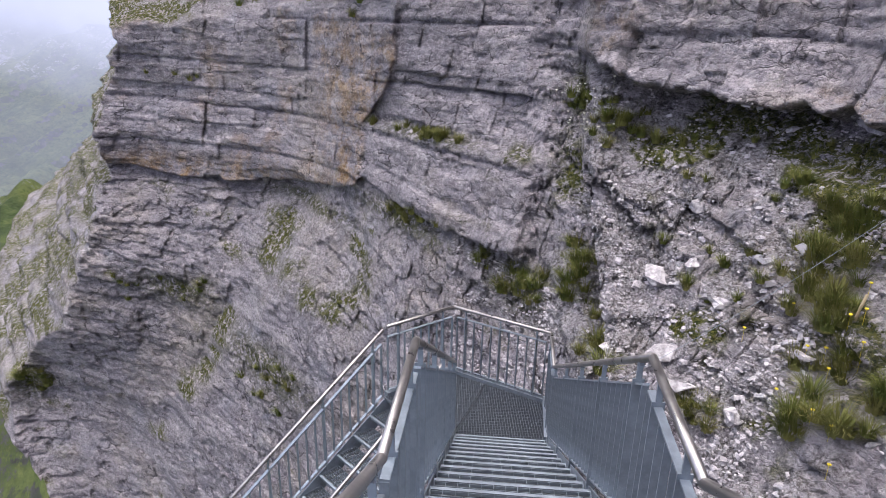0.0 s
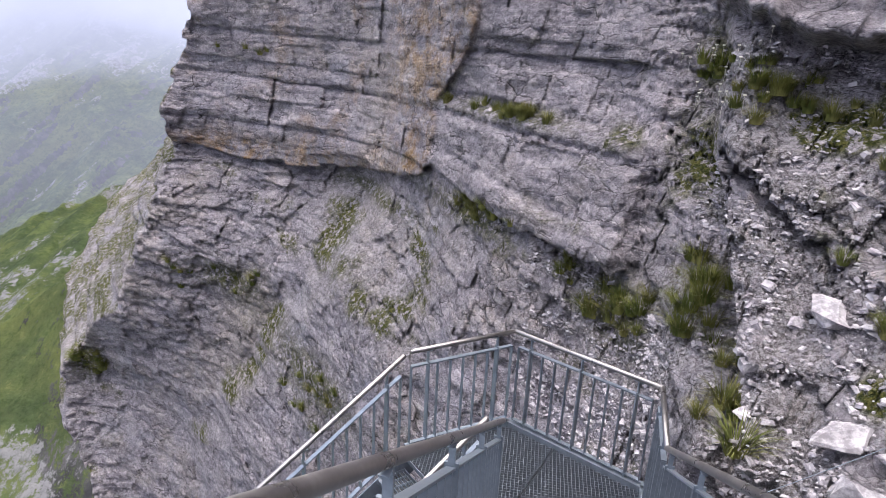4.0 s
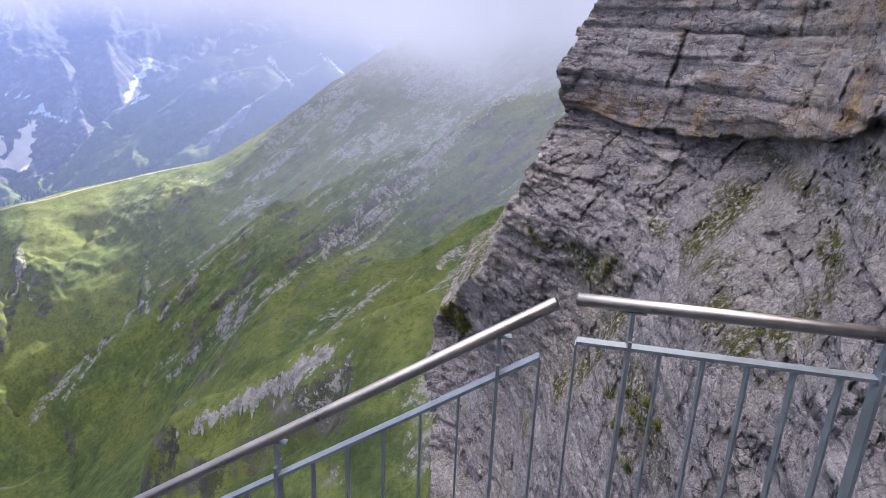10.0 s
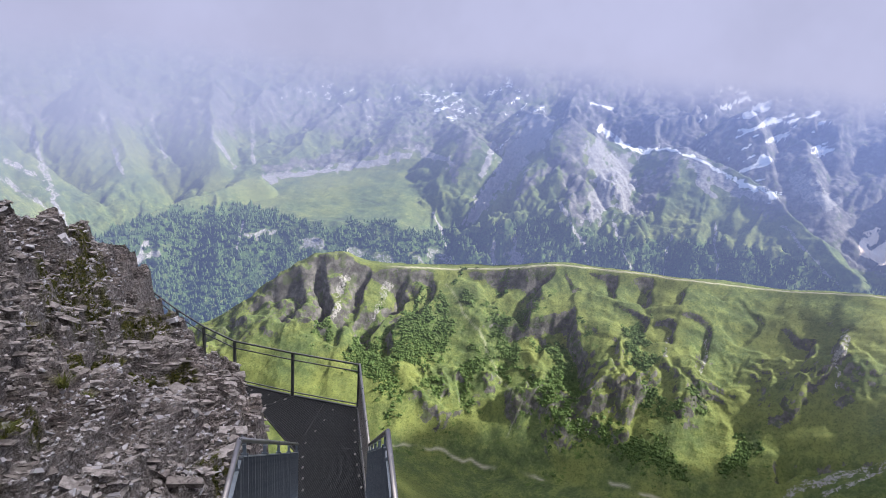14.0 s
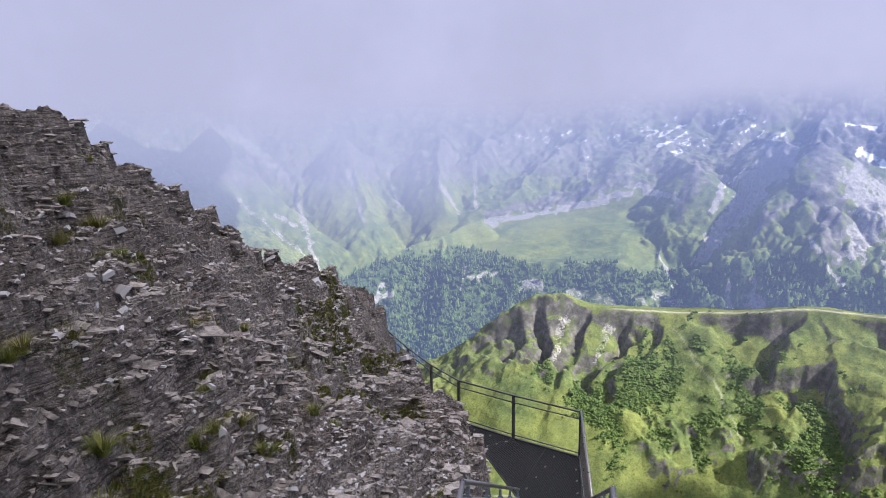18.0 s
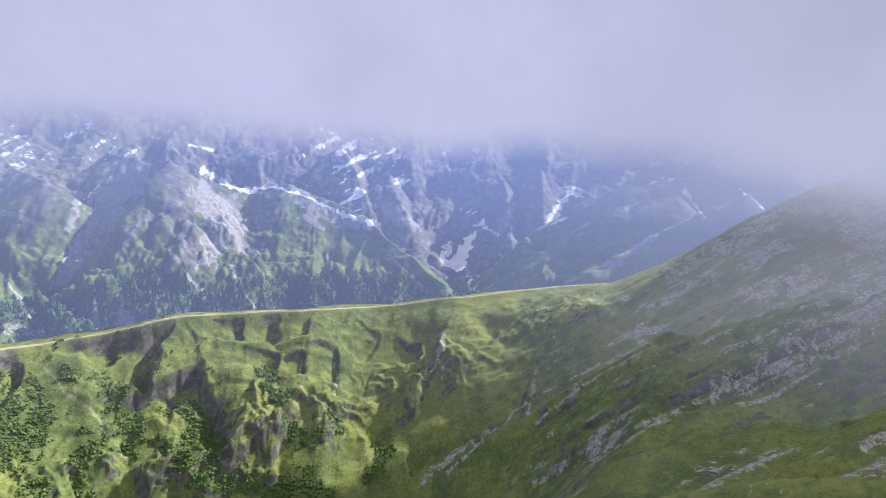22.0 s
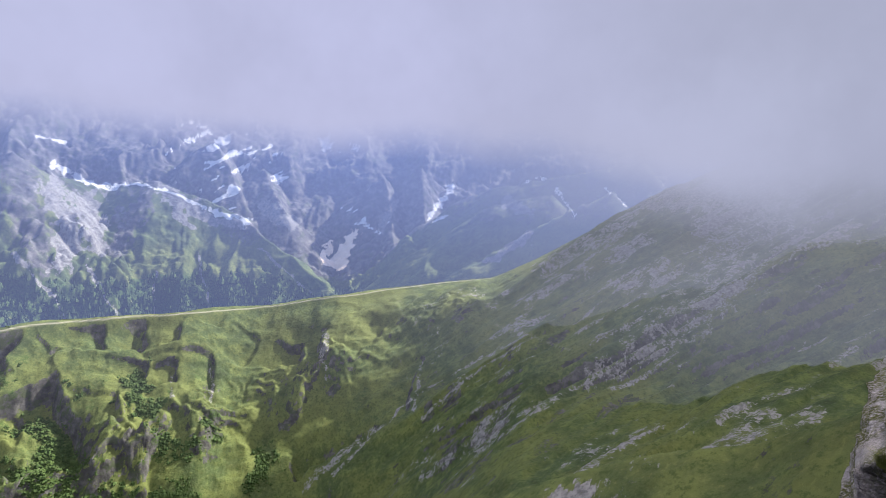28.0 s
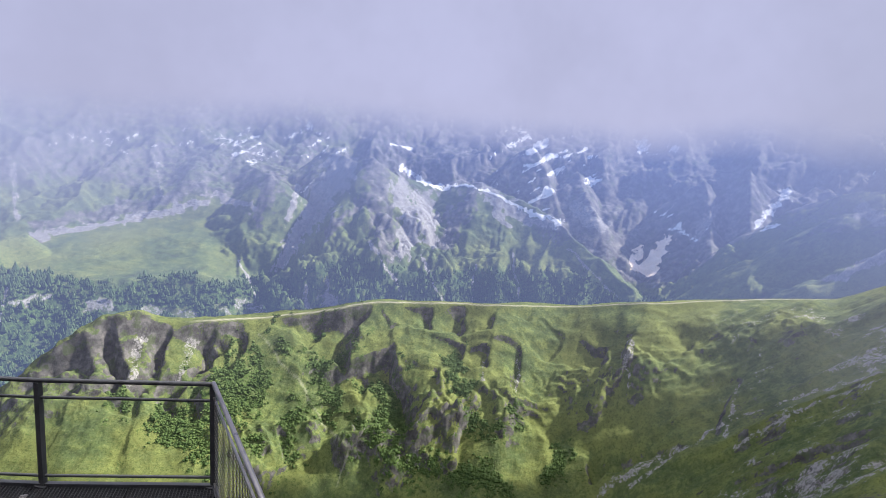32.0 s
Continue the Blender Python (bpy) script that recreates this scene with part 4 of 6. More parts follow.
def massif():
    az = np.linspace(46, 175, 1050)
    rr = np.concatenate([np.linspace(1500, 1900, 30, endpoint=False), np.linspace(1900, 3500, 370, endpoint=False), np.linspace(3500, 4300, 60)])
    A, R = np.meshgrid(az, rr, indexing="ij")
    X, Y = -np.sin(np.radians(A)) * R, np.cos(np.radians(A)) * R
    # elevations of the gorge, the wooded foot, the terrace, its cliff and the high wall
    key = [46, 72, 84, 92, 100, 112, 118, 121, 124, 132, 138, 144, 151, 158, 168]
    foot = np.interp(az, key, [-16, -16, -19, -20, -20, -20, -19, -17.5, -17.2, -17.4, -17.5, -19, -22, -22, -20])
    brim = np.interp(az, key, [-14, -14, -17, -18, -18, -18, -16, -14.0, -12.9, -12.9, -13.0, -16, -20, -20, -17])
    rear = np.interp(az, key, [-9, -10, -12, -12, -12, -11, -8.8, -8.0, -7.7, -8.3, -9.0, -12, -17, -15, -11])
    band = np.interp(az, key, [-7, -8, -10, -9.5, -9, -8, -6.4, -5.6, -5.2, -7.2, -8.0, -9, -11, -10, -8])
    mid_ = np.interp(az, key, [-1, -1, -2.5, -2.2, -2, -2, -2.4, -2.4, -2.2, -2.4, -2.6, -3, -4, -3, -2])
    E = np.empty_like(A)
    for i in range(len(az)):
        E[i] = np.interp(rr, [1500, 1900, 2250, 2400, 2940, 3050, 3480, 4300], [-38, -29, foot[i], brim[i], rear[i], band[i], mid_[i], mid_[i] + 7])
    mx, my = X + 50 * fbm(X / 240, Y / 240, 0 * A, 3, 88), Y + 50 * fbm(X / 240, Y / 240, 7 + 0 * A, 3, 88)
    Z = blur(R * np.tan(np.radians(E)), 5, 0)
    plain = smooth(119.5, 123, A) * smooth(141, 136, A) * smooth(2380, 2440, R) * smooth(2990, 2930, R)
    wallish = smooth(2950, 3200, R)
    rough = ridged(mx / 330, my / 330, 0 * A, 5, 81)
    fine = ridged(mx / 110, my / 110, 0 * A, 4, 82)
    Z = Z + (26 + 62 * wallish) * rough * (1 - 0.8 * plain)
    # gullies of the high wall run straight down
    flutes = ridged((A + 0.8 * fbm(X / 300, Y / 300, 0 * A, 3, 90)) / 3.0, R / 900, 0 * A, 4, 86)
    Z = Z + wallish * (20 + 28 * smooth(116, 104, A)) * flutes
    # slanting shelves of the wall at the valley's head
    lay = (Z + 0.35 * (mx - 0.4 * my)) / 105 + 0.7 * fbm(X / 260, Y / 260, 0 * A, 3, 89)
    s = lay - np.floor(lay)
    Z = Z + wallish * smooth(112, 104, A) * 60 * (smooth(0.35, 0.9, s) - s)

    def spot(a, r, e):
        return -math.sin(radians(a)) * r, math.cos(radians(a)) * r, r * math.tan(radians(e))

    pyramid = (((108.9, 2850, -1.9), (111.6, 2750, -6.2), (113.6, 2650, -9.3), (116.6, 2430, -14.4), (117.5, 2250, -18)), ((108.9, 2850, -1.9), (109.4, 2690, -7.2), (107.3, 2520, -11.1), (105.2, 2260, -16.5)),)
    skyline = (((108.9, 2850, -1.9), (106.6, 2970, -3.6), (103.5, 3010, -4.2), (99.9, 2900, -3.5), (96.7, 2850, -4.7), (92.0, 2750, -6.5), (88.3, 2600, -9.3), (85.1, 2450, -12.0), (83.6, 2330, -15.5)),)
    buttresses = (((99.9, 2900, -3.5), (101.3, 2750, -7.0), (102.2, 2600, -10.1), (101.4, 2300, -15.2)), ((96.7, 2850, -4.7), (97.6, 2650, -8.8), (97.0, 2350, -14.2)), ((92.0, 2750, -6.5), (93.4, 2520, -11.0), (93.2, 2280, -15.8)),)
    spurs = (((88.3, 2600, -9.3), (89.6, 2380, -13.8), (89.2, 2250, -17)), ((111.6, 2750, -6.2), (111.9, 2520, -11.8), (111.2, 2280, -16.5)), ((114.2, 2480, -12.6), (114.6, 2250, -17.5)),)
    small_peak = (((118.0, 2950, -3.8), (119.0, 2800, -7.0), (121.0, 2640, -10.8), (120.5, 2420, -14.0)), ((118.0, 2950, -3.8), (116.6, 2830, -7.0)), ((118.0, 2950, -3.8), (120.0, 3250, -3.0)), ((108.9, 2850, -1.9), (110.5, 3050, -2.2), (114, 3300, -1.5)),)
    terrace = (((137.0, 2760, -8.8), (145.1, 2520, -11.8), (150.4, 2360, -14.6), (151.8, 2280, -18.5)), ((145.1, 2520, -11.8), (144.5, 2300, -16.5)), ((150.4, 2360, -14.6), (148.5, 2200, -19.0)), ((140.5, 2620, -10.4), (139.5, 2300, -16.0)), ((134.5, 2420, -12.8), (134, 2230, -17)), ((129.0, 2420, -13.2), (128.6, 2230, -17)),)
    left_valley = (((168.0, 2750, 0.5), (161.7, 2700, -5.0), (157.6, 2640, -10.2), (152.8, 2560, -15.5)), ((160.0, 3000, 0.0), (154.5, 2900, -7.0), (152.5, 2800, -12.5)), ((149.0, 3400, -1.0), (147.5, 3000, -7.5), (146.5, 2850, -11.0)), ((141.0, 3400, -1.0), (140.0, 3000, -7.6)),)
    green_hump = (((81.4, 2300, -12.8), (78.7, 2300, -10.3), (75.4, 2260, -8.0), (72.9, 2220, -6.3), (70.6, 2260, -4.4), (66.0, 2220, -2.6)), ((72.9, 2220, -6.3), (72.4, 2060, -9.9), (71.5, 1950, -13.0)), ((75.4, 2260, -8.0), (77.2, 2100, -11.8)), ((72.2, 2020, -10.1), (70.5, 1960, -8.8), (68.7, 1910, -7.4), (66.5, 1860, -5.6), (60.0, 1800, -2.0)),)
    head_wall = (((73.0, 2700, -3.6), (70.4, 2650, -2.6), (66.8, 2600, -1.6), (58.0, 2500, 1.0)), ((80.6, 3250, -2.0), (79.6, 3050, -6.0), (78.6, 2800, -9.0)), ((91.0, 3350, -2.0), (88.2, 3100, -6.0)), ((95.2, 3400, 0.0), (91.8, 3150, -5.5)), ((76.6, 3300, -1.0), (76.2, 2950, -7.0)),)
    for ridge in pyramid + skyline + buttresses + spurs + small_peak + terrace + left_valley + green_hump + head_wall:
        for p, q in zip(ridge, ridge[1:]):
            (ax, ay, a_z), (bx, by, b_z) = spot(*p), spot(*q)
            L2 = (bx - ax) ** 2 + (by - ay) ** 2
            near = (A > min(p[0], q[0]) - 12) & (A < max(p[0], q[0]) + 12)
            x, y, z0, f = mx[near], my[near], Z[near], fine[near]
            t = np.clip(((x - ax) * (bx - ax) + (y - ay) * (by - ay)) / L2, 0, 1)
            d = np.hypot(x - ax - t * (bx - ax), y - ay - t * (by - ay))
            crest = a_z + t * (b_z - a_z) - d * (0.84 + 0.22 * f) + 16 * f * smooth(0, 50, d)
            Z[near] = np.maximum(z0, crest)
    Z = Z + (9 * ridged(mx / 62, my / 62, 0 * A, 4, 83) + (4 + 7 * wallish) * fbm(X / 24, Y / 24, 0 * A, 3, 96)) * (1 - 0.75 * plain)
    E2 = np.degrees(np.arctan2(Z, R))
    gx = np.gradient(Z, axis=1) / np.gradient(R, axis=1)
    gy = np.gradient(Z, axis=0) / (np.gradient(A, axis=0) * R * math.pi / 180)
    steep = np.hypot(gx, gy)
    n1, n2 = fbm(X / 160, Y / 160, 0 * A, 5, 84), fbm(X / 60, Y / 60, 0 * A, 4, 85)
    treeline = np.interp(A, [46, 72, 80, 85, 90, 95, 100, 106, 110, 113, 117, 121, 126, 132, 136, 141, 146, 151, 154, 168], [-14, -14, -13.5, -12.6, -11.2, -10.6, -11.2, -12.4, -11.2, -11.2, -12.6, -12.4, -12.9, -12.9, -11.6, -11.0, -12.4, -14.6, -19, -19])
    forest = smooth(0.5, -0.7, E2 - treeline + 1.1 * n1 + 1.3 * n2)
    runs = chain(((109.4, -9.6), (107.2, -12.4), (105.3, -15.8)), 0.22, 0.12) + chain(((104.4, -10.5), (102.2, -15.0)), 0.16, 0.1) + chain(((113.2, -13.0), (112.4, -16.0)), 0.3, 0.5) + chain(((115.0, -13.6), (114.8, -15.6)), 0.2, 0.3) + chain(((96.0, -9.5), (95.0, -15.0)), 0.12, 0.1) + chain(((91.0, -9.0), (86.2, -13.0)), 0.14, 0.1) + chain(((99.4, -11.0), (99.6, -14.6)), 0.12, 0.1)
    runs += chain(((120.8, -11.5), (119.4, -14.6)), 0.14, 0.1) + chain(((146.2, -14.4), (147.1, -17.2)), 0.22, 0.12) + chain(((138.0, -12.6), (138.8, -15.6)), 0.2, 0.1)
    crags = chain(((137.6, -14.2), (135.6, -14.0)), 0.5, 0.6) + chain(((132.8, -14.7), (131.0, -15.0)), 0.5, 0.5) + chain(((128.5, -15.3), (124.5, -16.0)), 0.45, 0.6) + chain(((122.0, -15.4), (118.8, -15.6)), 0.7, 0.8) + chain(((113.4, -15.2), (111.6, -15.4)), 0.8, 0.8) + chain(((106, -15.8), (103, -15.6)), 0.4, 0.3) + chain(((148.0, -16.5), (145.6, -15.4)), 0.4, 0.5)
    open_ = lines(A, E2, runs)
    bluff = lines(A, E2, crags, 0.7) * smooth(-0.35, 0.05, n2)
    bush = np.clip(forest * (0.8 + 0.35 * n2) * (1 - 0.9 * open_) * (1 - 0.85 * bluff), 0, 1)
    high = smooth(-7.0, -4.0, E2 + 1.5 * n1)
    head = smooth(116, 106, A + 3 * n1)
    cone = lines(A, E2, chain(((108.9, -2.0), (108.6, -6.0), (107.2, -10.0)), 1.6, 1.2) + chain(((99.9, -3.6), (101.0, -6.5), (102.3, -9.0)), 1.0, 0.9) + chain(((118.0, -3.8), (119.2, -7.5)), 0.8, 0.6) + chain(((109.6, -5.0), (113.0, -8.6)), 0.5, 0.5), 0.6)
    rock = np.maximum(np.maximum(0.85 * cone, wallish * head), (0.52 + 0.4 * smooth(0.9, 1.3, steep)) * high * (1 - 0.3 * head))
    rock = np.maximum(rock, 0.8 * lines(A, E2, chain(((136.0, -8.3), (132.2, -7.4), (128.0, -6.5), (123.6, -5.0)), 0.4, 0.8)))
    rock = np.clip(np.maximum(rock, smooth(-12, -10.4, E2 + n1) * smooth(95.0, 91, A + 1.5 * n1) * smooth(2600, 2720, R)), 0, 1)
    fans = chain(((112.2, -3.2), (114.0, -5.6), (116.2, -10.2), (117.6, -12.2)), 1.5, 0.45) + chain(((106.6, -4.4), (105.4, -8.0), (106.2, -10.2)), 1.0, 0.7) + chain(((104.6, -5.4), (103.6, -9.2)), 1.1, 0.7) + chain(((98.6, -4.4), (95.6, -6.2), (92.6, -7.0)), 0.8, 0.4) + chain(((97.6, -5.8), (96.6, -7.6)), 0.6, 0.3)
    fans += chain(((136.0, -9.0), (132.2, -8.3), (128.1, -7.5), (123.7, -6.4)), 0.2, 0.42) + chain(((122.5, -5.6), (119.8, -6.6)), 0.5, 0.4) + chain(((116.0, -5.0), (116.6, -7.6)), 0.4, 0.3) + chain(((79.3, -4.1), (80.4, -6.6)), 0.3, 0.4) + chain(((90.5, -5.4), (88.0, -6.8)), 0.7, 0.5) + chain(((70.4, -9.2), (68.6, -7.8), (66.8, -6.2)), 0.3, 0.4) + chain(((69.0, -3.6), (66.6, -4.4)), 0.5, 0.5)
    thin = chain(((161.3, 1.2), (157.1, -1.6), (154.0, -4.6)), 0.8, 0.5) + chain(((154.0, -4.6), (153.0, -8.6), (151.9, -13.0)), 0.28, 0.22) + chain(((155.4, -7.6), (153.2, -9.2)), 0.2, 0.15) + chain(((145.5, -3.6), (144.3, -7.4)), 0.25, 0.12) + chain(((141.9, -2.6), (138.8, -8.2)), 0.3, 0.15) + chain(((137.3, -3.6), (137.2, -7.7)), 0.28, 0.18) + chain(((149.0, -4.0), (147.4, -9.0)), 0.2, 0.1) + chain(((158.5, -6.5), (153.0, -11.5)), 0.18, 0.15) + chain(((127.6, -2.4), (127.0, -5.8)), 0.18, 0.1)
    scree = np.clip(np.maximum(0.95 * lines(A, E2, fans, 0.5), 0.62 * lines(A, E2, thin)) + 0.8 * open_ + 0.55 * bluff, 0, 1)
    speck = fbm((0.45 * A + 0.9 * E2) / 0.42, (0.9 * A - 0.45 * E2) / 1.3, 0 * A, 4, 87)
    drift = 0.5 * lines(A, E2, chain(((96.5, 0.4), (93.5, -1.8), (94.0, -5.8)), 1.6, 1.2) + chain(((92.0, -0.2), (89.6, -3.0)), 1.4, 0.9) + chain(((124.5, 0.5), (119.0, -2.0)), 1.6, 1.2) + chain(((117.5, 1.6), (114.0, -0.6)), 1.6, 1.2) + chain(((86.5, 0.9), (83, 0.4)), 0.6, 0.5) + chain(((83.5, -5.2), (80.6, -6.6)), 0.9, 0.6) + chain(((134.5, -0.6), (128.0, -1.8)), 1.0, 0.9) + chain(((66.5, -2.0), (63.0, -3.6)), 1.4, 0.8), 0.8)
    snow = smooth(0.06, 0.22, speck + 0.5 * drift - 0.30) * smooth(-8.0, -4.5, E2) * np.clip(drift * 2.4, 0.12, 0.9) * smooth(2700, 2900, R)
    fields = chain(((106.6, -2.5), (105.6, -3.2)), 0.3, 0.25) + chain(((105.6, -3.4), (104.5, -3.9), (102.7, -4.1), (100.9, -3.8), (97.8, -4.6)), 0.2, 0.16) + chain(((97.8, -4.6), (95.1, -5.8), (92.2, -6.7)), 0.14, 0.34) + chain(((74.2, -2.6), (75.4, -4.3), (76.1, -5.7)), 0.45, 0.2) + chain(((74.5, -5.1), (75.7, -5.9)), 0.2, 0.16) + chain(((116.1, 1.5), (114.7, 0.6)), 0.35, 0.4)
    fields += chain(((114.7, 0.6), (117.1, -0.4)), 0.2, 0.16) + chain(((123.5, -0.3), (119.0, -2.0)), 0.2, 0.25) + chain(((133.7, -1.1), (131.9, -1.4)), 0.16, 0.12) + chain(((131.0, -1.6), (129.6, -2.4)), 0.12, 0.1) + chain(((107.7, -0.6), (105.9, -0.7)), 0.16, 0.16) + chain(((82.0, -6.2), (80.6, -6.9)), 0.25, 0.2) + chain(((114.4, -4.0), (116.2, -6.0)), 0.1, 0.08) + chain(((64.6, -2.0), (62.8, -4.2)), 0.2, 0.12) + chain(((60.5, -1.5), (58.6, -3.0)), 0.14, 0.12)
    snow = np.maximum(snow, 0.74 * lines(A, E2, fields, 0.25)) * (1 - 0.45 * smooth(109, 116, A))
    clay = 0.95 * lines(A, E2, chain(((82.9, -7.6), (83.6, -9.2), (84.0, -10.4)), 0.5, 0.55) + chain(((84.6, -8.4), (85.2, -9.6), (83.8, -10.2)), 0.5, 0.5), 0.6)
    SURF["massif"] = (az, rr, X, Y, Z, bush)
    return tagged(sheet("far_mountains", X, Y, Z, MEADOW_FAR, {"rock": rock, "scree": scree, "bush": bush, "snow": snow, "clay": clay, "path": 0 * Z}, flip=True), "distant blue-grey mountains with forest, scree and snow patches", "mountain range", kind="structure")


MEADOW_FAR = terrain_material("far_slopes", 0.3, 0.7)
massif()


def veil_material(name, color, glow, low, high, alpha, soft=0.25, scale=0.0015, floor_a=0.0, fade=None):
    """Glowing sheet painted as mist, denser from the height low to the height high."""
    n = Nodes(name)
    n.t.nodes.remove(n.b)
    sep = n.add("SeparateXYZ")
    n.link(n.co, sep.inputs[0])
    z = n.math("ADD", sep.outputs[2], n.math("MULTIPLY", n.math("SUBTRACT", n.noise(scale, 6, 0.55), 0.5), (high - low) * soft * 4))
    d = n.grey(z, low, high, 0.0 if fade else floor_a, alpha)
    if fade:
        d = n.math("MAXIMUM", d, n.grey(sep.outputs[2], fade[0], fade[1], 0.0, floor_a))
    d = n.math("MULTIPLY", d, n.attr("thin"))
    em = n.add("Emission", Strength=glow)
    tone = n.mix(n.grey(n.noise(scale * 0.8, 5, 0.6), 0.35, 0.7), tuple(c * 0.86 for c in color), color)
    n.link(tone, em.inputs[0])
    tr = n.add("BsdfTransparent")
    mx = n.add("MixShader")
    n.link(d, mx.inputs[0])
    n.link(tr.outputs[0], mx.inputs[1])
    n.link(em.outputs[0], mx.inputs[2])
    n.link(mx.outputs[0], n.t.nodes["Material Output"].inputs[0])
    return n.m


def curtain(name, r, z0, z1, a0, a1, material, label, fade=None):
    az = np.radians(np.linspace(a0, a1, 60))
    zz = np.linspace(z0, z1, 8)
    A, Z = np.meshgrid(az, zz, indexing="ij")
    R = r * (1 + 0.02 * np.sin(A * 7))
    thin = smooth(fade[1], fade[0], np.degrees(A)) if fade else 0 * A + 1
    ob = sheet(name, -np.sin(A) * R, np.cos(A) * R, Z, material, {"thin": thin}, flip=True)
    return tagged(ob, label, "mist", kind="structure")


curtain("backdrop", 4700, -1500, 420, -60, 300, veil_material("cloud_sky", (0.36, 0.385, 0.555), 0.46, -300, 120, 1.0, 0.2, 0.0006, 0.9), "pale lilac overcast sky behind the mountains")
# haze before the far mountains is painted as two glowing see-through sheets
curtain("backdrop_haze_glow", 1470, -900, 150, 15, 200, veil_material("glowing_haze", (0.19, 0.27, 0.63), 0.47, -330, 100, 0.62, 0.15, 0.001, 0.23), "glowing blue sheet standing in for haze over the valley")
curtain("backdrop_pale_haze_glow", 1440, -900, 150, 100, 200, veil_material("pale_haze_glow", (0.38, 0.41, 0.58), 0.46, -330, 0, 0.74, 0.15, 0.0016, 0.0), "glowing pale sheet standing in for haze before the far slopes", (152, 104))
# the low alpha of these cloud sheets also paints haze on nearer slopes
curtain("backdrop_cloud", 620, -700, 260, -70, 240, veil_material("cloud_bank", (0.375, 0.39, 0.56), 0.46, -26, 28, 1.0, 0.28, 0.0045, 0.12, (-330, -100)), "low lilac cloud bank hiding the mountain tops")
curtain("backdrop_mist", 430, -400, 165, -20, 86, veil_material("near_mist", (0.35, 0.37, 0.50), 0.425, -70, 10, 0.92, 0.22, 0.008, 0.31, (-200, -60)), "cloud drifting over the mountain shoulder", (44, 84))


def fill_shade_deck():
    """Unseen added deck: glows and shades above this mountain, open over the sunlit valley."""
    n = Nodes("fill_shade_deck")
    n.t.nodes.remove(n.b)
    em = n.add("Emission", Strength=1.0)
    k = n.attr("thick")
    # stronger glow near the middle is fill light for the stairs and cliff
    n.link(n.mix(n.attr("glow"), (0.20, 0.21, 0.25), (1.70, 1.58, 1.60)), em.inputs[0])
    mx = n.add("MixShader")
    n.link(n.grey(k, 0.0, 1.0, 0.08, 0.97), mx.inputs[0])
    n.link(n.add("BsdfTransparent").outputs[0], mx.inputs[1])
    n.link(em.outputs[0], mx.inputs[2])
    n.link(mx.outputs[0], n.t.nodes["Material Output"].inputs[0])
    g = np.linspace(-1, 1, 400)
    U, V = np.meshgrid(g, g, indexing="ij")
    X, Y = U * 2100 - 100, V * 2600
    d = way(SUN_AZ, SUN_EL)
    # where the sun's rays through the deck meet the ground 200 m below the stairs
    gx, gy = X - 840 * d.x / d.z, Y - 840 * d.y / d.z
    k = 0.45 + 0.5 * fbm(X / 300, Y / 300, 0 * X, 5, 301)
    # gaps placed to let the sun onto the ridge face
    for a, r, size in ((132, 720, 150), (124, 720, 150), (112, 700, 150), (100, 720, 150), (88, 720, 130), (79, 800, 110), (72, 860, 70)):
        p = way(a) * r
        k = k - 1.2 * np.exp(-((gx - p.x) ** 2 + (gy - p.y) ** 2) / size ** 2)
    # a gap placed to light the near spur
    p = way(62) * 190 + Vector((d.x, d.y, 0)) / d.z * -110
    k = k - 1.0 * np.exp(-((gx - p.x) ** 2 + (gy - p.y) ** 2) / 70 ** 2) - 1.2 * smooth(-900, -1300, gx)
    # thick patches placed to shade the hollows at the ridge's foot
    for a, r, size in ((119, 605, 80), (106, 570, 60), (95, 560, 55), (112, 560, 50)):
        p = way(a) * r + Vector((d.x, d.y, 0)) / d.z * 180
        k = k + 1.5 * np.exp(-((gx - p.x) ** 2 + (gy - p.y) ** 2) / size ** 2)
    # thick patch placed to keep the sun off the stairs
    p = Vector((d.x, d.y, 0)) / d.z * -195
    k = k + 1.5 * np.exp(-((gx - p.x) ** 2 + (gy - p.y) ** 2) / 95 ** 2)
    tagged(sheet("backdrop_fill_shade_deck", X, Y, 640 + 30 * np.sin(U * 9) * np.cos(V * 7), n.m, {"thick": smooth(-0.12, 0.16, k), "glow": np.exp(-(X ** 2 + Y ** 2) / 380 ** 2)}, flip=True), "unseen glowing deck added overhead to fill and shade the ground", "cloud", kind="structure")


fill_shade_deck()

# ---- stairs, landings and railings ----
RAIL = 1.05       # handrail above the walking line


def P(x, y, z):
    return Vector((x, y, z))


BARS = {}


def baluster_mesh(h, w, d):
    key = (round(h, 3), w, d)
    if key not in BARS:
        bm = bmesh.new()
        bar(bm, (0, 0, 0), (0, 0, h), d, w, (0, 1, 0))
        me = bpy.data.meshes.new("baluster")
        bm.to_mesh(me)
        bm.free()
        me.materials.append(GALV)
        BARS[key] = me
    return BARS[key]


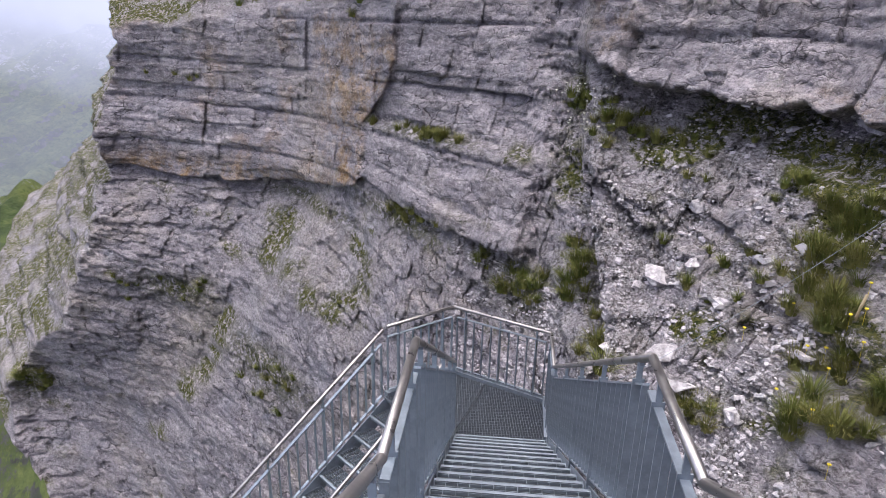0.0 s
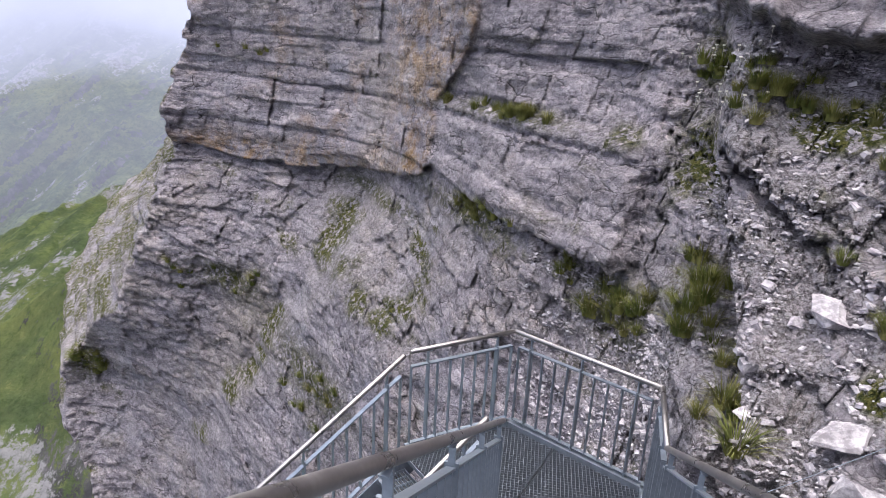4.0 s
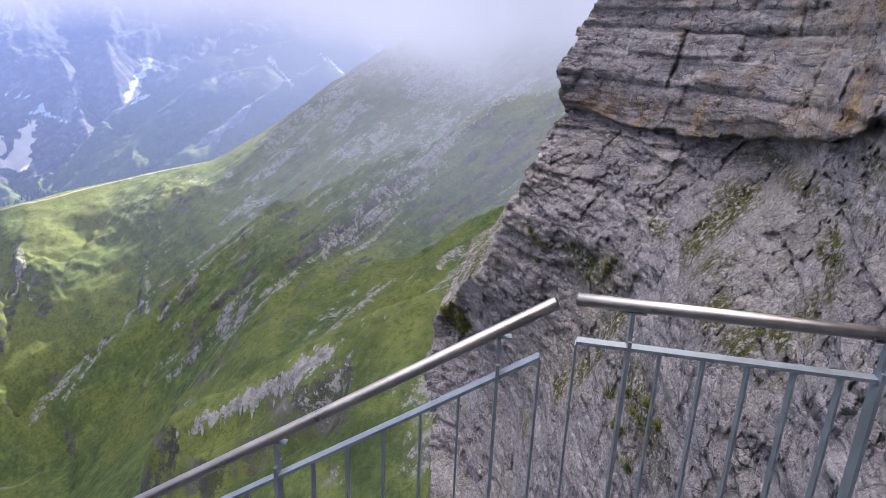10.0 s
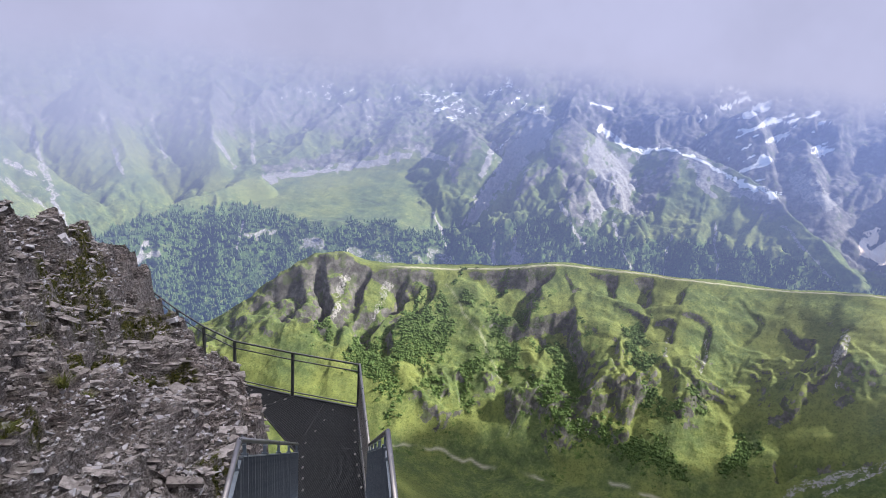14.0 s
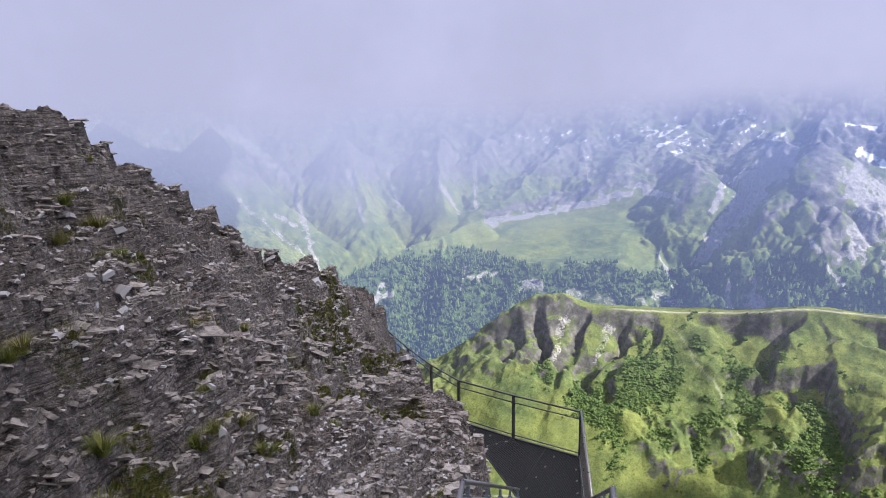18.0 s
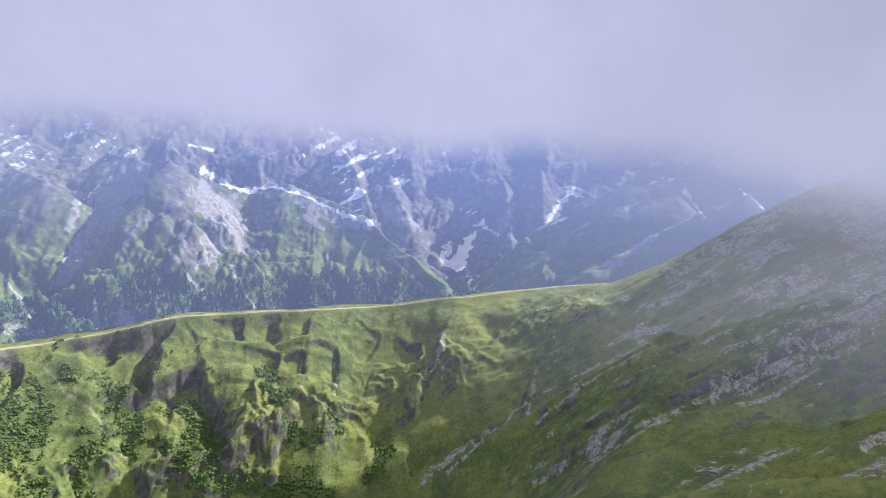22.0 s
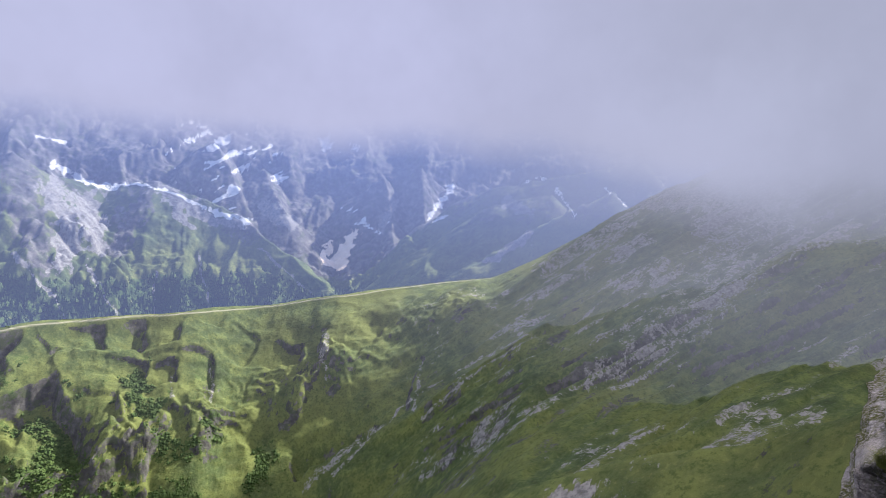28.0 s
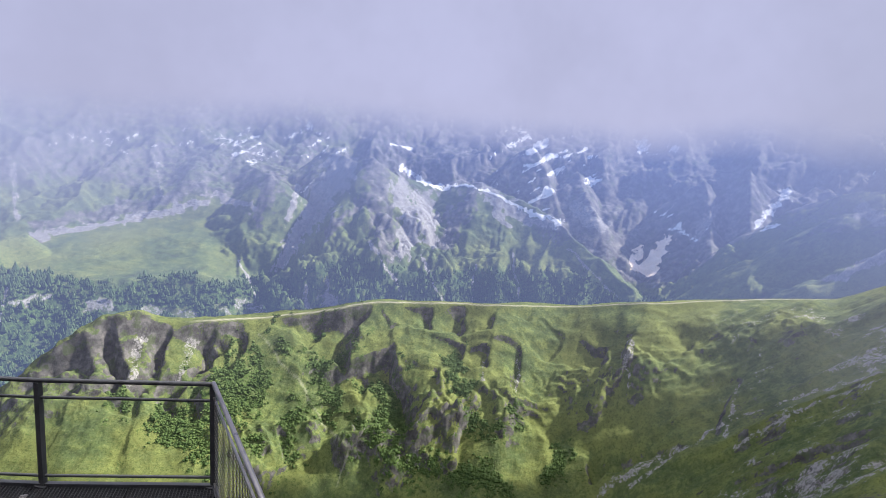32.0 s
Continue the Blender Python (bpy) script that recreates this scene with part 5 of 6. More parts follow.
def railing(a, b, label, rail_pts=None, low=0.08, high=0.90, gap=0.135, posts=2, inset=0.06):
    """A railing between the floor points a and b, which may lie at two heights: flat bars across its plane."""
    a, b = Vector(a), Vector(b)
    thing = tagged(new("railing"), label, "railing", "stair railings")
    run = b - a
    flat = Vector((run.x, run.y, 0))
    length = flat.length
    yaw = math.atan2(flat.y, flat.x)
    bm = bmesh.new()
    tube(bm, rail_pts or [a + P(0, 0, RAIL), b + P(0, 0, RAIL)], 0.0225, 14)
    part("handrail", bm, INOX, thing, "brushed stainless tube handrail")
    for name, h in (("top_bar", high), ("bottom_bar", low)):
        bm = bmesh.new()
        i0, i1 = inset / length, 1 - inset / length
        bar(bm, a + run * i0 + P(0, 0, h), a + run * i1 + P(0, 0, h), 0.04, 0.012, (0, 0, 1))
        part(name, bm, GALV, thing)
    me = baluster_mesh(high - low - 0.012, 0.038, 0.008)
    n = max(2, int(round((length - 2 * inset) / gap)))
    stands = [(0.20 + (length - 0.40) * i / max(1, posts - 1)) / length for i in range(posts)]
    for i in range(n + 1):
        f = (inset + (length - 2 * inset) * i / n) / length
        if min(abs(f - q) for q in stands) * length < 0.05:
            continue
        p = a + run * f + P(0, 0, low + 0.006)
        again("baluster", me, Matrix.Translation(p) @ Matrix.Rotation(yaw, 4, "Z"), thing)
    for f in stands:
        bm = bmesh.new()
        p = a + run * f
        side = Vector((-flat.y, flat.x, 0)).normalized()
        bar(bm, p + P(0, 0, -0.14), p + P(0, 0, 0.93), 0.012, 0.062, side)
        bar(bm, p + P(0, 0, 0.93), p + P(0, 0, RAIL - 0.02), 0.012, 0.03, side)
        bar(bm, p + P(0, 0, RAIL - 0.023) - flat.normalized() * 0.04, p + P(0, 0, RAIL - 0.023) + flat.normalized() * 0.04, 0.03, 0.004)
        part("post", bm, GALV, thing)
    return thing


def tread_mesh(width, depth):
    """A grating tread with a frame, bearing bars and a serrated nose; x is across the flight, y down it."""
    bm = bmesh.new()
    for y in (0.004, depth - 0.004):
        bar(bm, (-width / 2, y, -0.016), (width / 2, y, -0.016), 0.006, 0.034)
    for x in (-width / 2 + 0.003, width / 2 - 0.003):
        bar(bm, (x, 0, -0.02), (x, depth, -0.02), 0.006, 0.05)
    for i in range(1, 8):
        y = depth * i / 8
        bar(bm, (-width / 2, y, -0.012), (width / 2, y, -0.012), 0.003, 0.024)
    n = int(width / 0.085)
    for i in range(1, n):
        x = -width / 2 + width * i / n
        bar(bm, (x, 0, -0.014), (x, depth, -0.014), 0.003, 0.026)
    bar(bm, (-width / 2, depth - 0.018, 0.001), (width / 2, depth - 0.018, 0.001), 0.026, 0.004)
    # added plate under the bars; its dark colour stands for shade in the gaps
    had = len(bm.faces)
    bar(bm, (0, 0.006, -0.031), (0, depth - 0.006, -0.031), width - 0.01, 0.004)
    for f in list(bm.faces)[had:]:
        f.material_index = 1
    me = bpy.data.meshes.new("tread")
    bm.to_mesh(me)
    bm.free()
    me.materials.append(GALV)
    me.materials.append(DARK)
    return me


def flight(top, bottom, width, steps, label):
    """A straight flight from the top edge's middle to the bottom edge's middle."""
    top, bottom = Vector(top), Vector(bottom)
    d = bottom - top
    flat = Vector((d.x, d.y, 0))
    u = flat.normalized()
    side = Vector((-u.y, u.x, 0))
    thing = tagged(new("stair_flight"), label, "stairs", "stair flights")
    going, rise = flat.length / steps, -d.z / steps
    me = tread_mesh(width - 0.03, going + 0.02)
    yaw = math.atan2(u.y, u.x) - math.pi / 2
    for i in range(1, steps + 1):
        p = top + u * (going * (i - 1)) - P(0, 0, rise * i)
        again("tread", me, Matrix.Translation(p) @ Matrix.Rotation(yaw, 4, "Z"), thing)
    for s in (-1, 1):
        bm = bmesh.new()
        o = side * s * (width / 2 + 0.004)
        bar(bm, top + o - P(0, 0, 0.13) - u * 0.05, bottom + o - P(0, 0, 0.09) + u * 0.02, 0.012, 0.26)
        part("stringer", bm, GALV, thing)
    return thing


def clip_line(poly, p, d):
    """The stretch of the line p + t d inside a convex-ish polygon."""
    ts = []
    for (x0, y0), (x1, y1) in zip(poly, poly[1:] + poly[:1]):
        ex, ey = x1 - x0, y1 - y0
        den = d[0] * ey - d[1] * ex
        if abs(den) < 1e-9:
            continue
        t = ((x0 - p[0]) * ey - (y0 - p[1]) * ex) / den
        s = ((x0 - p[0]) * d[1] - (y0 - p[1]) * d[0]) / den
        if 0 <= s <= 1:
            ts.append(t)
    ts.sort()
    return list(zip(ts[::2], ts[1::2]))


def grating(bm, poly, z, angle, pitch, thick, depth):
    for ang in (angle, angle + math.pi / 2):
        d = (math.cos(ang), math.sin(ang))
        nrm = (-d[1], d[0])
        ks = [q[0] * nrm[0] + q[1] * nrm[1] for q in poly]
        k = math.ceil(min(ks) / pitch) * pitch
        while k < max(ks):
            for t0, t1 in clip_line(poly, (nrm[0] * k, nrm[1] * k), d):
                if t1 - t0 > 0.02:
                    bar(bm, (nrm[0] * k + d[0] * t0, nrm[1] * k + d[1] * t0, z - depth / 2), (nrm[0] * k + d[0] * t1, nrm[1] * k + d[1] * t1, z - depth / 2), thick, depth)
            k += pitch


def landing(polys, z, label, material, angle, pitch=0.034, edge=0.11, name="landing"):
    thing = tagged(new(name), label, "landing", "stair landings")
    for poly in polys:
        bm = bmesh.new()
        grating(bm, poly, z, angle, pitch, 0.003, 0.03)
        c = [sum(q[i] for q in poly) / len(poly) for i in (0, 1)]
        for p, q in zip(poly, poly[1:] + poly[:1]):
            bar(bm, (p[0], p[1], z - 0.02), (q[0], q[1], z - 0.02), 0.008, 0.04)
        # plate added below the grating, coloured dark as the shade of its gaps
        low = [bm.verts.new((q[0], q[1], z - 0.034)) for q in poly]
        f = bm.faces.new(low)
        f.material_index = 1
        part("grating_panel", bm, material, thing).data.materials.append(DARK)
    return thing


def edge_beam(thing, pts, z, material, h=0.2, w=0.06):
    for p, q in zip(pts, pts[1:]):
        bm = bmesh.new()
        bar(bm, (p[0], p[1], z - h / 2 + 0.03), (q[0], q[1], z - h / 2 + 0.03), w, h)
        part("edge_beam", bm, material, thing)


L1, L2, L3, LP = -2.55, -4.85, -7.10, -10.04
ZL, ZR = (-0.24, 1.89), (0.91, 1.81)
AL, AR = (-0.17, 2.80), (0.99, 2.70)
FL, FR = (0.07, 6.60), (1.25, 6.55)
CR, CM, CL = (1.34, 7.41), (0.05, 8.15), (-0.86, 7.45)
BI, BO = (-0.05, 6.60), (-0.87, 7.42)
TI, TO = (-2.60, 4.06), (-3.42, 4.88)
EI, EO = (-3.31, 3.45), (-4.13, 4.30)
GI, GO = (-6.97, 0.64), (-7.66, 1.56)


def mid(p, q, z):
    return Vector(((p[0] + q[0]) / 2, (p[1] + q[1]) / 2, z))


def at(p, z):
    return Vector((p[0], p[1], z))


flight((0.20, -1.9, L1 + 2.13), mid(ZL, ZR, L1), 1.12, 12, "upper galvanised steel grating flight")
flight(mid(AL, AR, L1), mid(FL, FR, L2), 1.14, 13, "galvanised steel grating flight down to the corner landing")
flight(mid(BI, BO, L2), mid(TI, TO, L3), 1.14, 13, "galvanised steel grating flight along the rock")
flight(mid(EI, EO, L3), mid(GI, GO, LP), 1.14, 17, "galvanised steel grating flight down to the platform")

l1 = landing([[ZL, ZR, AR, AL]], L1, "small galvanised grating landing between flights", GRATE, 0.0)
edge_beam(l1, [ZL, AL], L1, GALV)
edge_beam(l1, [ZR, AR], L1, GALV)
l2 = landing([[FL, FR, CR, (0.55, 7.86)], [FL, (0.55, 7.86), CM, (-0.89, 7.42), (-0.08, 6.57)]], L2, "galvanised grating corner landing in two panels", GRATE, 0.02)
edge_beam(l2, [FR, CR, CM, CL], L2 + 0.02, GALV, 0.16, 0.09)
l3 = landing([[TI, TO, EO, EI]], L3, "galvanised grating landing between flights", GRATE, 0.7)
edge_beam(l3, [TI, EI], L3, GALV)
edge_beam(l3, [TO, EO], L3, GALV)

up = P(0, 0, RAIL)
zt = Vector((-0.36, -1.9, L1 + 2.13)), Vector((0.78, -1.96, L1 + 2.13))
railing(zt[0], at(ZL, L1), "galvanised railing with stainless handrail beside a flight", posts=3)
railing(zt[1], at(ZR, L1), "galvanised railing with stainless handrail beside a flight", posts=3)
railing(at(ZL, L1), at(AL, L1), "galvanised railing with stainless handrail beside a small landing")
railing(at(ZR, L1), at(AR, L1), "galvanised railing with stainless handrail beside a small landing")
railing(at(AL, L1), at(FL, L2), "galvanised railing with flat bars down a flight", posts=5)
railing(at(AR, L1), at(FR, L2), "galvanised railing with flat bars down a flight", posts=5)
railing(at(FR, L2), at(CR, L2), "galvanised railing with flat bars round the corner landing")
railing(at(CR, L2), at(CM, L2), "galvanised railing with flat bars round the corner landing", posts=3)
railing(at(CM, L2), at(CL, L2), "galvanised railing with flat bars round the corner landing", [at(CM, L2) + up, at(CL, L2).lerp(at(CM, L2), 0.018) + up], inset=0.03)
railing(at(BO, L2), at(TO, L3), "galvanised railing with flat bars on the valley side of a flight", [at(BO, L2).lerp(at(TO, L3), 0.006) + up, at(TO, L3) + up], high=0.875, posts=5)
railing(at(BI, L2), at(TI, L3), "galvanised railing with flat bars on the rock side of a flight", posts=5)
railing(at(TO, L3), at(EO, L3), "galvanised railing with flat bars beside a landing")
railing(at(TI, L3), at(EI, L3), "galvanised railing with flat bars beside a landing")
railing(at(EO, L3), at(GO, LP), "galvanised railing with flat bars down to the platform", posts=5)
railing(at(EI, L3), at(GI, LP), "galvanised railing with flat bars down to the platform", posts=5)

# ---- platform ----
PC, PD, PE, PF, PG = (-9.97, -0.46), (-9.51, -1.92), (-9.15, -3.32), (-9.27, -4.49), (-9.55, -5.81)
PH = (-9.95, -7.3)
pl = landing([[GO, (-8.8, 0.5), (-8.0, -0.4), GI], [(-8.8, 0.5), PC, (-9.75, -1.19), (-8.0, -0.4)], [(-9.75, -1.19), PD, (-8.7, -2.1), (-8.0, -0.4)], [PD, PE, (-8.9, -3.3), (-8.7, -2.1)], [PE, PF, PG, PH, (-9.4, -7.3), (-9.2, -5.5), (-8.9, -3.3)]], LP, "dark steel grating viewing platform with panel clips", DARK, 0.46, 0.03, name="viewing_platform")
edge_beam(pl, [GO, PC, PD, PE, PF, PG, PH], LP, DARK, 0.2, 0.05)


def bar_railing(pts, z, label):
    """Posts with a top rail, a middle rail and a low rail."""
    thing = tagged(new("platform_railing"), label, "railing")
    for name, h, r, m in (("top_rail", 1.02, 0.021, DARK), ("middle_rail", 0.86, 0.014, DARK), ("low_rail", 0.10, 0.014, DARK)):
        bm = bmesh.new()
        tube(bm, [at(p, z + h) for p in pts], r, 12)
        part(name, bm, m, thing)
    for p in pts:
        bm = bmesh.new()
        bar(bm, at(p, z - 0.15), at(p, z + 1.0), 0.05, 0.05, (1, 0, 0))
        bar(bm, at(p, z + 0.0), at(p, z + 0.012), 0.11, 0.11, (1, 0, 0))
        part("post", bm, DARK, thing)
    return thing


bar_railing([PC, PD, PE, PF, PG, PH], LP, "dark steel post and rail fence round the platform")


def net_railing(a, b, z, label):
    thing = tagged(new("net_railing"), label, "railing")
    bm = bmesh.new()
    tube(bm, [at(a, z + 1.03), at(b, z + 1.03)], 0.021, 12)
    part("handrail", bm, INOX, thing, "pale stainless handrail")
    A_, B_ = Vector(a), Vector(b)
    bm = bmesh.new()
    n = int((B_ - A_).length / 0.06)
    for i in range(n + 1):
        p = A_.lerp(B_, i / n)
        bar(bm, (p.x, p.y, z + 0.05), (p.x, p.y, z + 0.9), 0.004, 0.004)
    for j in range(15):
        h = 0.05 + 0.85 * j / 14
        bar(bm, (a[0], a[1], z + h), (b[0], b[1], z + h), 0.004, 0.004)
    part("wire_net", bm, INOX, thing, "fine wire net")
    for h in (0.9, 0.05):
        bm = bmesh.new()
        tube(bm, [at(a, z + h), at(b, z + h)], 0.012, 8)
        part("net_cable", bm, INOX, thing)
    return thing


net_railing(PC, GO, LP, "stainless handrail with wire net along the platform edge")

# ---- plants, stones and small things ----
rnd = random.Random(7)
GRASS = Nodes("tuft_grass")
_k = GRASS.noise(3.0, 3)
_o = GRASS.add("ObjectInfo")
GRASS.done(GRASS.mix(_o.outputs["Random"], GRASS.mix(GRASS.grey(_k, 0.35, 0.65), (0.075, 0.10, 0.022), (0.19, 0.20, 0.05)), GRASS.mix(GRASS.grey(_k, 0.35, 0.65), (0.12, 0.12, 0.035), (0.27, 0.25, 0.09))), 0.7, 0.0, 0.2)
GRASS = GRASS.m
BUSH = Nodes("bush_leaf")
_k = BUSH.noise(0.5, 4)
_g = BUSH.add("NewGeometry")
BUSH.done(BUSH.mix(_g.outputs["Random Per Island"], BUSH.mix(_k, (0.020, 0.038, 0.014), (0.048, 0.078, 0.024)), (0.062, 0.094, 0.030)), 0.9, 0.0, 0.1)
BUSH = BUSH.m
STONE = Nodes("loose_stone")
_k = STONE.noise(6.0, 8, 0.75)
_g = STONE.add("NewGeometry")
STONE.bump(_k, 0.6, 0.03)
STONE.done(STONE.mix(_g.outputs["Random Per Island"], STONE.mix(STONE.grey(_k, 0.4, 0.6), (0.22, 0.205, 0.22), (0.45, 0.42, 0.44)), STONE.mix(STONE.grey(_k, 0.4, 0.6), (0.30, 0.28, 0.29), (0.62, 0.59, 0.60))), 0.9, 0.0, 0.2)
STONE = STONE.m
SLATE = Nodes("slate_chip")
_k = SLATE.noise(9.0, 6, 0.7)
_g = SLATE.add("NewGeometry")
SLATE.done(SLATE.mix(_g.outputs["Random Per Island"], SLATE.mix(_k, (0.15, 0.145, 0.155), (0.27, 0.26, 0.28)), (0.42, 0.42, 0.46)), 0.8, 0.0, 0.3)
SLATE = SLATE.m
SLAB = Nodes("bedded_slab")
_k = SLAB.noise(8.0, 8, 0.75)
_g = SLAB.add("NewGeometry")
SLAB.bump(_k, 0.7, 0.03)
SLAB.done(SLAB.mix(_g.outputs["Random Per Island"], SLAB.mix(SLAB.grey(_k, 0.4, 0.6), (0.08, 0.072, 0.07), (0.20, 0.18, 0.176)), SLAB.mix(SLAB.grey(_k, 0.4, 0.6), (0.18, 0.165, 0.165), (0.36, 0.335, 0.335))), 0.9, 0.0, 0.2)
SLAB = SLAB.m
WOOD = Nodes("bleached_wood")
_k = WOOD.noise(4.0, 6, 0.6, WOOD.scaled((6, 6, 1)))
WOOD.bump(_k, 0.3, 0.01)
WOOD.done(WOOD.mix(_k, (0.32, 0.24, 0.13), (0.58, 0.49, 0.33)), 0.8)
WOOD = WOOD.m
PETAL = Nodes("yellow_petal").done((0.75, 0.60, 0.05), 0.6)
CREAM = Nodes("white_petal").done((0.75, 0.73, 0.62), 0.6)


def tuft_mesh(seed, blades=150, high=0.26, wide=0.16):
    """Arching grass blades out of one root; each blade is a folded ribbon of three quads."""
    r = random.Random(seed)
    bm = bmesh.new()
    for i in range(blades):
        a, out = r.uniform(0, 6.283), r.uniform(0.1, 1.0)
        rad, L = wide * 0.5 * math.sqrt(r.random()), high * r.uniform(0.6, 1.25)
        d = Vector((math.cos(a), math.sin(a), 0))
        side = Vector((-d.y, d.x, 0)) * r.uniform(0.004, 0.008)
        base = d * rad
        prev = None
        for k in range(4):
            t = k / 3
            p = base + d * (out * L * 0.75 * t * t + 0.1 * L * t) + Vector((0, 0, L * (t - 0.5 * out * t * t) - 0.03))
            w = side * (1 - 0.9 * t)
            pair = (bm.verts.new(p - w), bm.verts.new(p + w))
            if prev:
                bm.faces.new((prev[0], prev[1], pair[1], pair[0]))
            prev = pair
    me = bpy.data.meshes.new("grass_tuft")
    bm.to_mesh(me)
    bm.free()
    me.materials.append(GRASS)
    return me


TUFTS = [tuft_mesh(s) for s in (1, 2, 3, 4)]


def on_cliff(a, z):
    az, zz, X, Y, Z = SURF["cliff"]
    i, j = min(np.searchsorted(az, a), len(az) - 2), min(np.searchsorted(zz, z), len(zz) - 2)
    return Vector((X[i, j], Y[i, j], Z[i, j]))


def on_shelf(x, y):
    xs, ys, X, Y, Z = SURF["shelf"]
    i, j = min(np.searchsorted(xs, x), len(xs) - 2), min(np.searchsorted(ys, y), len(ys) - 2)
    return Vector((X[i, j], Y[i, j], Z[i, j]))


def tuft(p, size, label):
    ob = new("grass_tuft", rnd.choice(TUFTS))
    ob.matrix_basis = Matrix.Translation(p) @ Matrix.Rotation(rnd.uniform(0, 6.28), 4, "Z") @ Matrix.Diagonal((size, size, size * rnd.uniform(0.8, 1.1), 1))
    tagged(ob, label, "grass", "grass tufts on the rock")


# clusters on the cliff: bearing, height, spread in degrees, spread in metres, count, size
ledge_tufts = ((-15, -1.4, 2.5, 0.3, 8, 1.0), (-24, -1.7, 4, 0.4, 9, 0.9), (5, -2.42, 4.5, 0.06, 18, 1.0), (8.5, -4.2, 3, 0.25, 14, 1.0), (-3, -4.5, 2, 0.2, 4, 1.0), (-5.5, -4.95, 2, 0.2, 4, 1.1),
                              (-10, -4.6, 2.5, 0.35, 12, 1.1))
slope_tufts = ((-19, -3.9, 2.5, 0.45, 16, 1.3), (-26, -4.65, 3, 0.2, 7, 1.2), (-56, -2.25, 4, 0.3, 16, 1.15), (-49, -2.95, 2, 0.15, 4, 1.0), (-60, -3.1, 5, 0.3, 14, 1.1),
                              (-68, -4.0, 4, 0.3, 9, 1.1), (-76, -3.6, 5, 0.4, 9, 1.1), (-54, -4.5, 5, 0.2, 6, 0.9), (-36, -2.0, 6, 0.6, 8, 0.75), (-40, -3.3, 6, 0.4, 8, 0.8), (-55, -2.6, 4, 0.4, 14, 1.1), (-64, -3.4, 5, 0.4, 12, 1.2), (-20, -1.5, 3, 0.3, 12, 1.0), (-47, -1.9, 5, 0.4, 9, 0.8), (16, 0.9, 5, 0.35, 16, 1.5), (24, 0.7, 4, 0.3, 9, 1.3))
for a, z, da, dz, n, size in ledge_tufts + slope_tufts:
    for i in range(n):
        tuft(on_cliff(a + rnd.gauss(0, da * 0.6), z + rnd.gauss(0, dz * 0.6)), size * rnd.uniform(0.7, 1.25), "olive green tuft of alpine grass rooted in the limestone")
for a, z, da, dz, n, size in ((25, -9.6, 2.5, 0.4, 6, 1.0), (32, -8.4, 1.5, 0.5, 6, 1.0), (37.5, -8.5, 1.5, 0.3, 5, 1.1), (14, 0.5, 3, 0.3, 6, 1.2), (30, -1.8, 2, 0.1, 4, 1.0), (45.3, -13.2, 1.0, 0.5, 9, 1.7), (28, -10.4, 2, 0.3, 5, 1.0)):
    for i in range(n):
        tuft(on_cliff(a + rnd.gauss(0, da * 0.6), z + rnd.gauss(0, dz * 0.6)), size * rnd.uniform(0.8, 1.3), "dark green grass cushion on a ledge of the cliff")
for x, y, d, n, size in ((-1.5, -4.0, 0.5, 5, 1.0), (-2.3, -3.6, 0.4, 4, 1.1), (-2.6, -0.6, 0.2, 3, 1.0), (-3.5, -0.75, 0.2, 3, 1.0), (-1.3, -0.4, 0.4, 6, 1.2), (-2.8, 0.15, 0.3, 4, 1.1), (-0.9, 0.3, 0.4, 5, 1.1), (-3.2, -1.8, 0.4, 4, 0.8), (-5.6, -4.6, 0.6, 3, 0.9), (-4.3, -2.6, 0.8, 5, 0.8)):
    for i in range(n):
        tuft(on_shelf(x + rnd.gauss(0, d), y + rnd.gauss(0, d)), size * rnd.uniform(0.6, 1.1), "dry brownish green grass tuft on dark scree")


def flower(p, material, label):
    bm = bmesh.new()
    for k in range(6):
        a = k * 1.047
        bmesh.ops.create_icosphere(bm, subdivisions=1, radius=0.011, matrix=Matrix.Translation((0.013 * math.cos(a), 0.013 * math.sin(a), 0.2)))
    bar(bm, (0, 0, 0), (0, 0, 0.2), 0.003, 0.003)
    ob = part("flower", bm, material)
    ob.location = p
    tagged(ob, label, "flower", "alpine flowers")


for i in range(26):
    flower(on_cliff(-15.5 + rnd.gauss(0, 2.2), -1.5 + rnd.gauss(0, 0.35)), CREAM, "small cream alpine flower among grass")
for i in range(16):
    flower(on_cliff(-68 + rnd.gauss(0, 6), -3.6 + rnd.gauss(0, 0.5)), PETAL, "small yellow alpine flower among grass")


def stone(bm, p, s, r):
    """One angular stone: a squeezed icosphere with jittered corners."""
    m = Matrix.Translation(p) @ Euler((r.uniform(-0.5, 0.5), r.uniform(-0.5, 0.5), r.uniform(0, 6.28))).to_matrix().to_4x4() @ Matrix.Diagonal((s * r.uniform(0.7, 1.3), s * r.uniform(0.5, 1.0), s * r.uniform(0.25, 0.6), 1))
    made = bmesh.ops.create_icosphere(bm, subdivisions=1, radius=1.0, matrix=m)
    for v in made["verts"]:
        v.co += Vector((r.uniform(-1, 1), r.uniform(-1, 1), r.uniform(-1, 1))) * s * 0.22


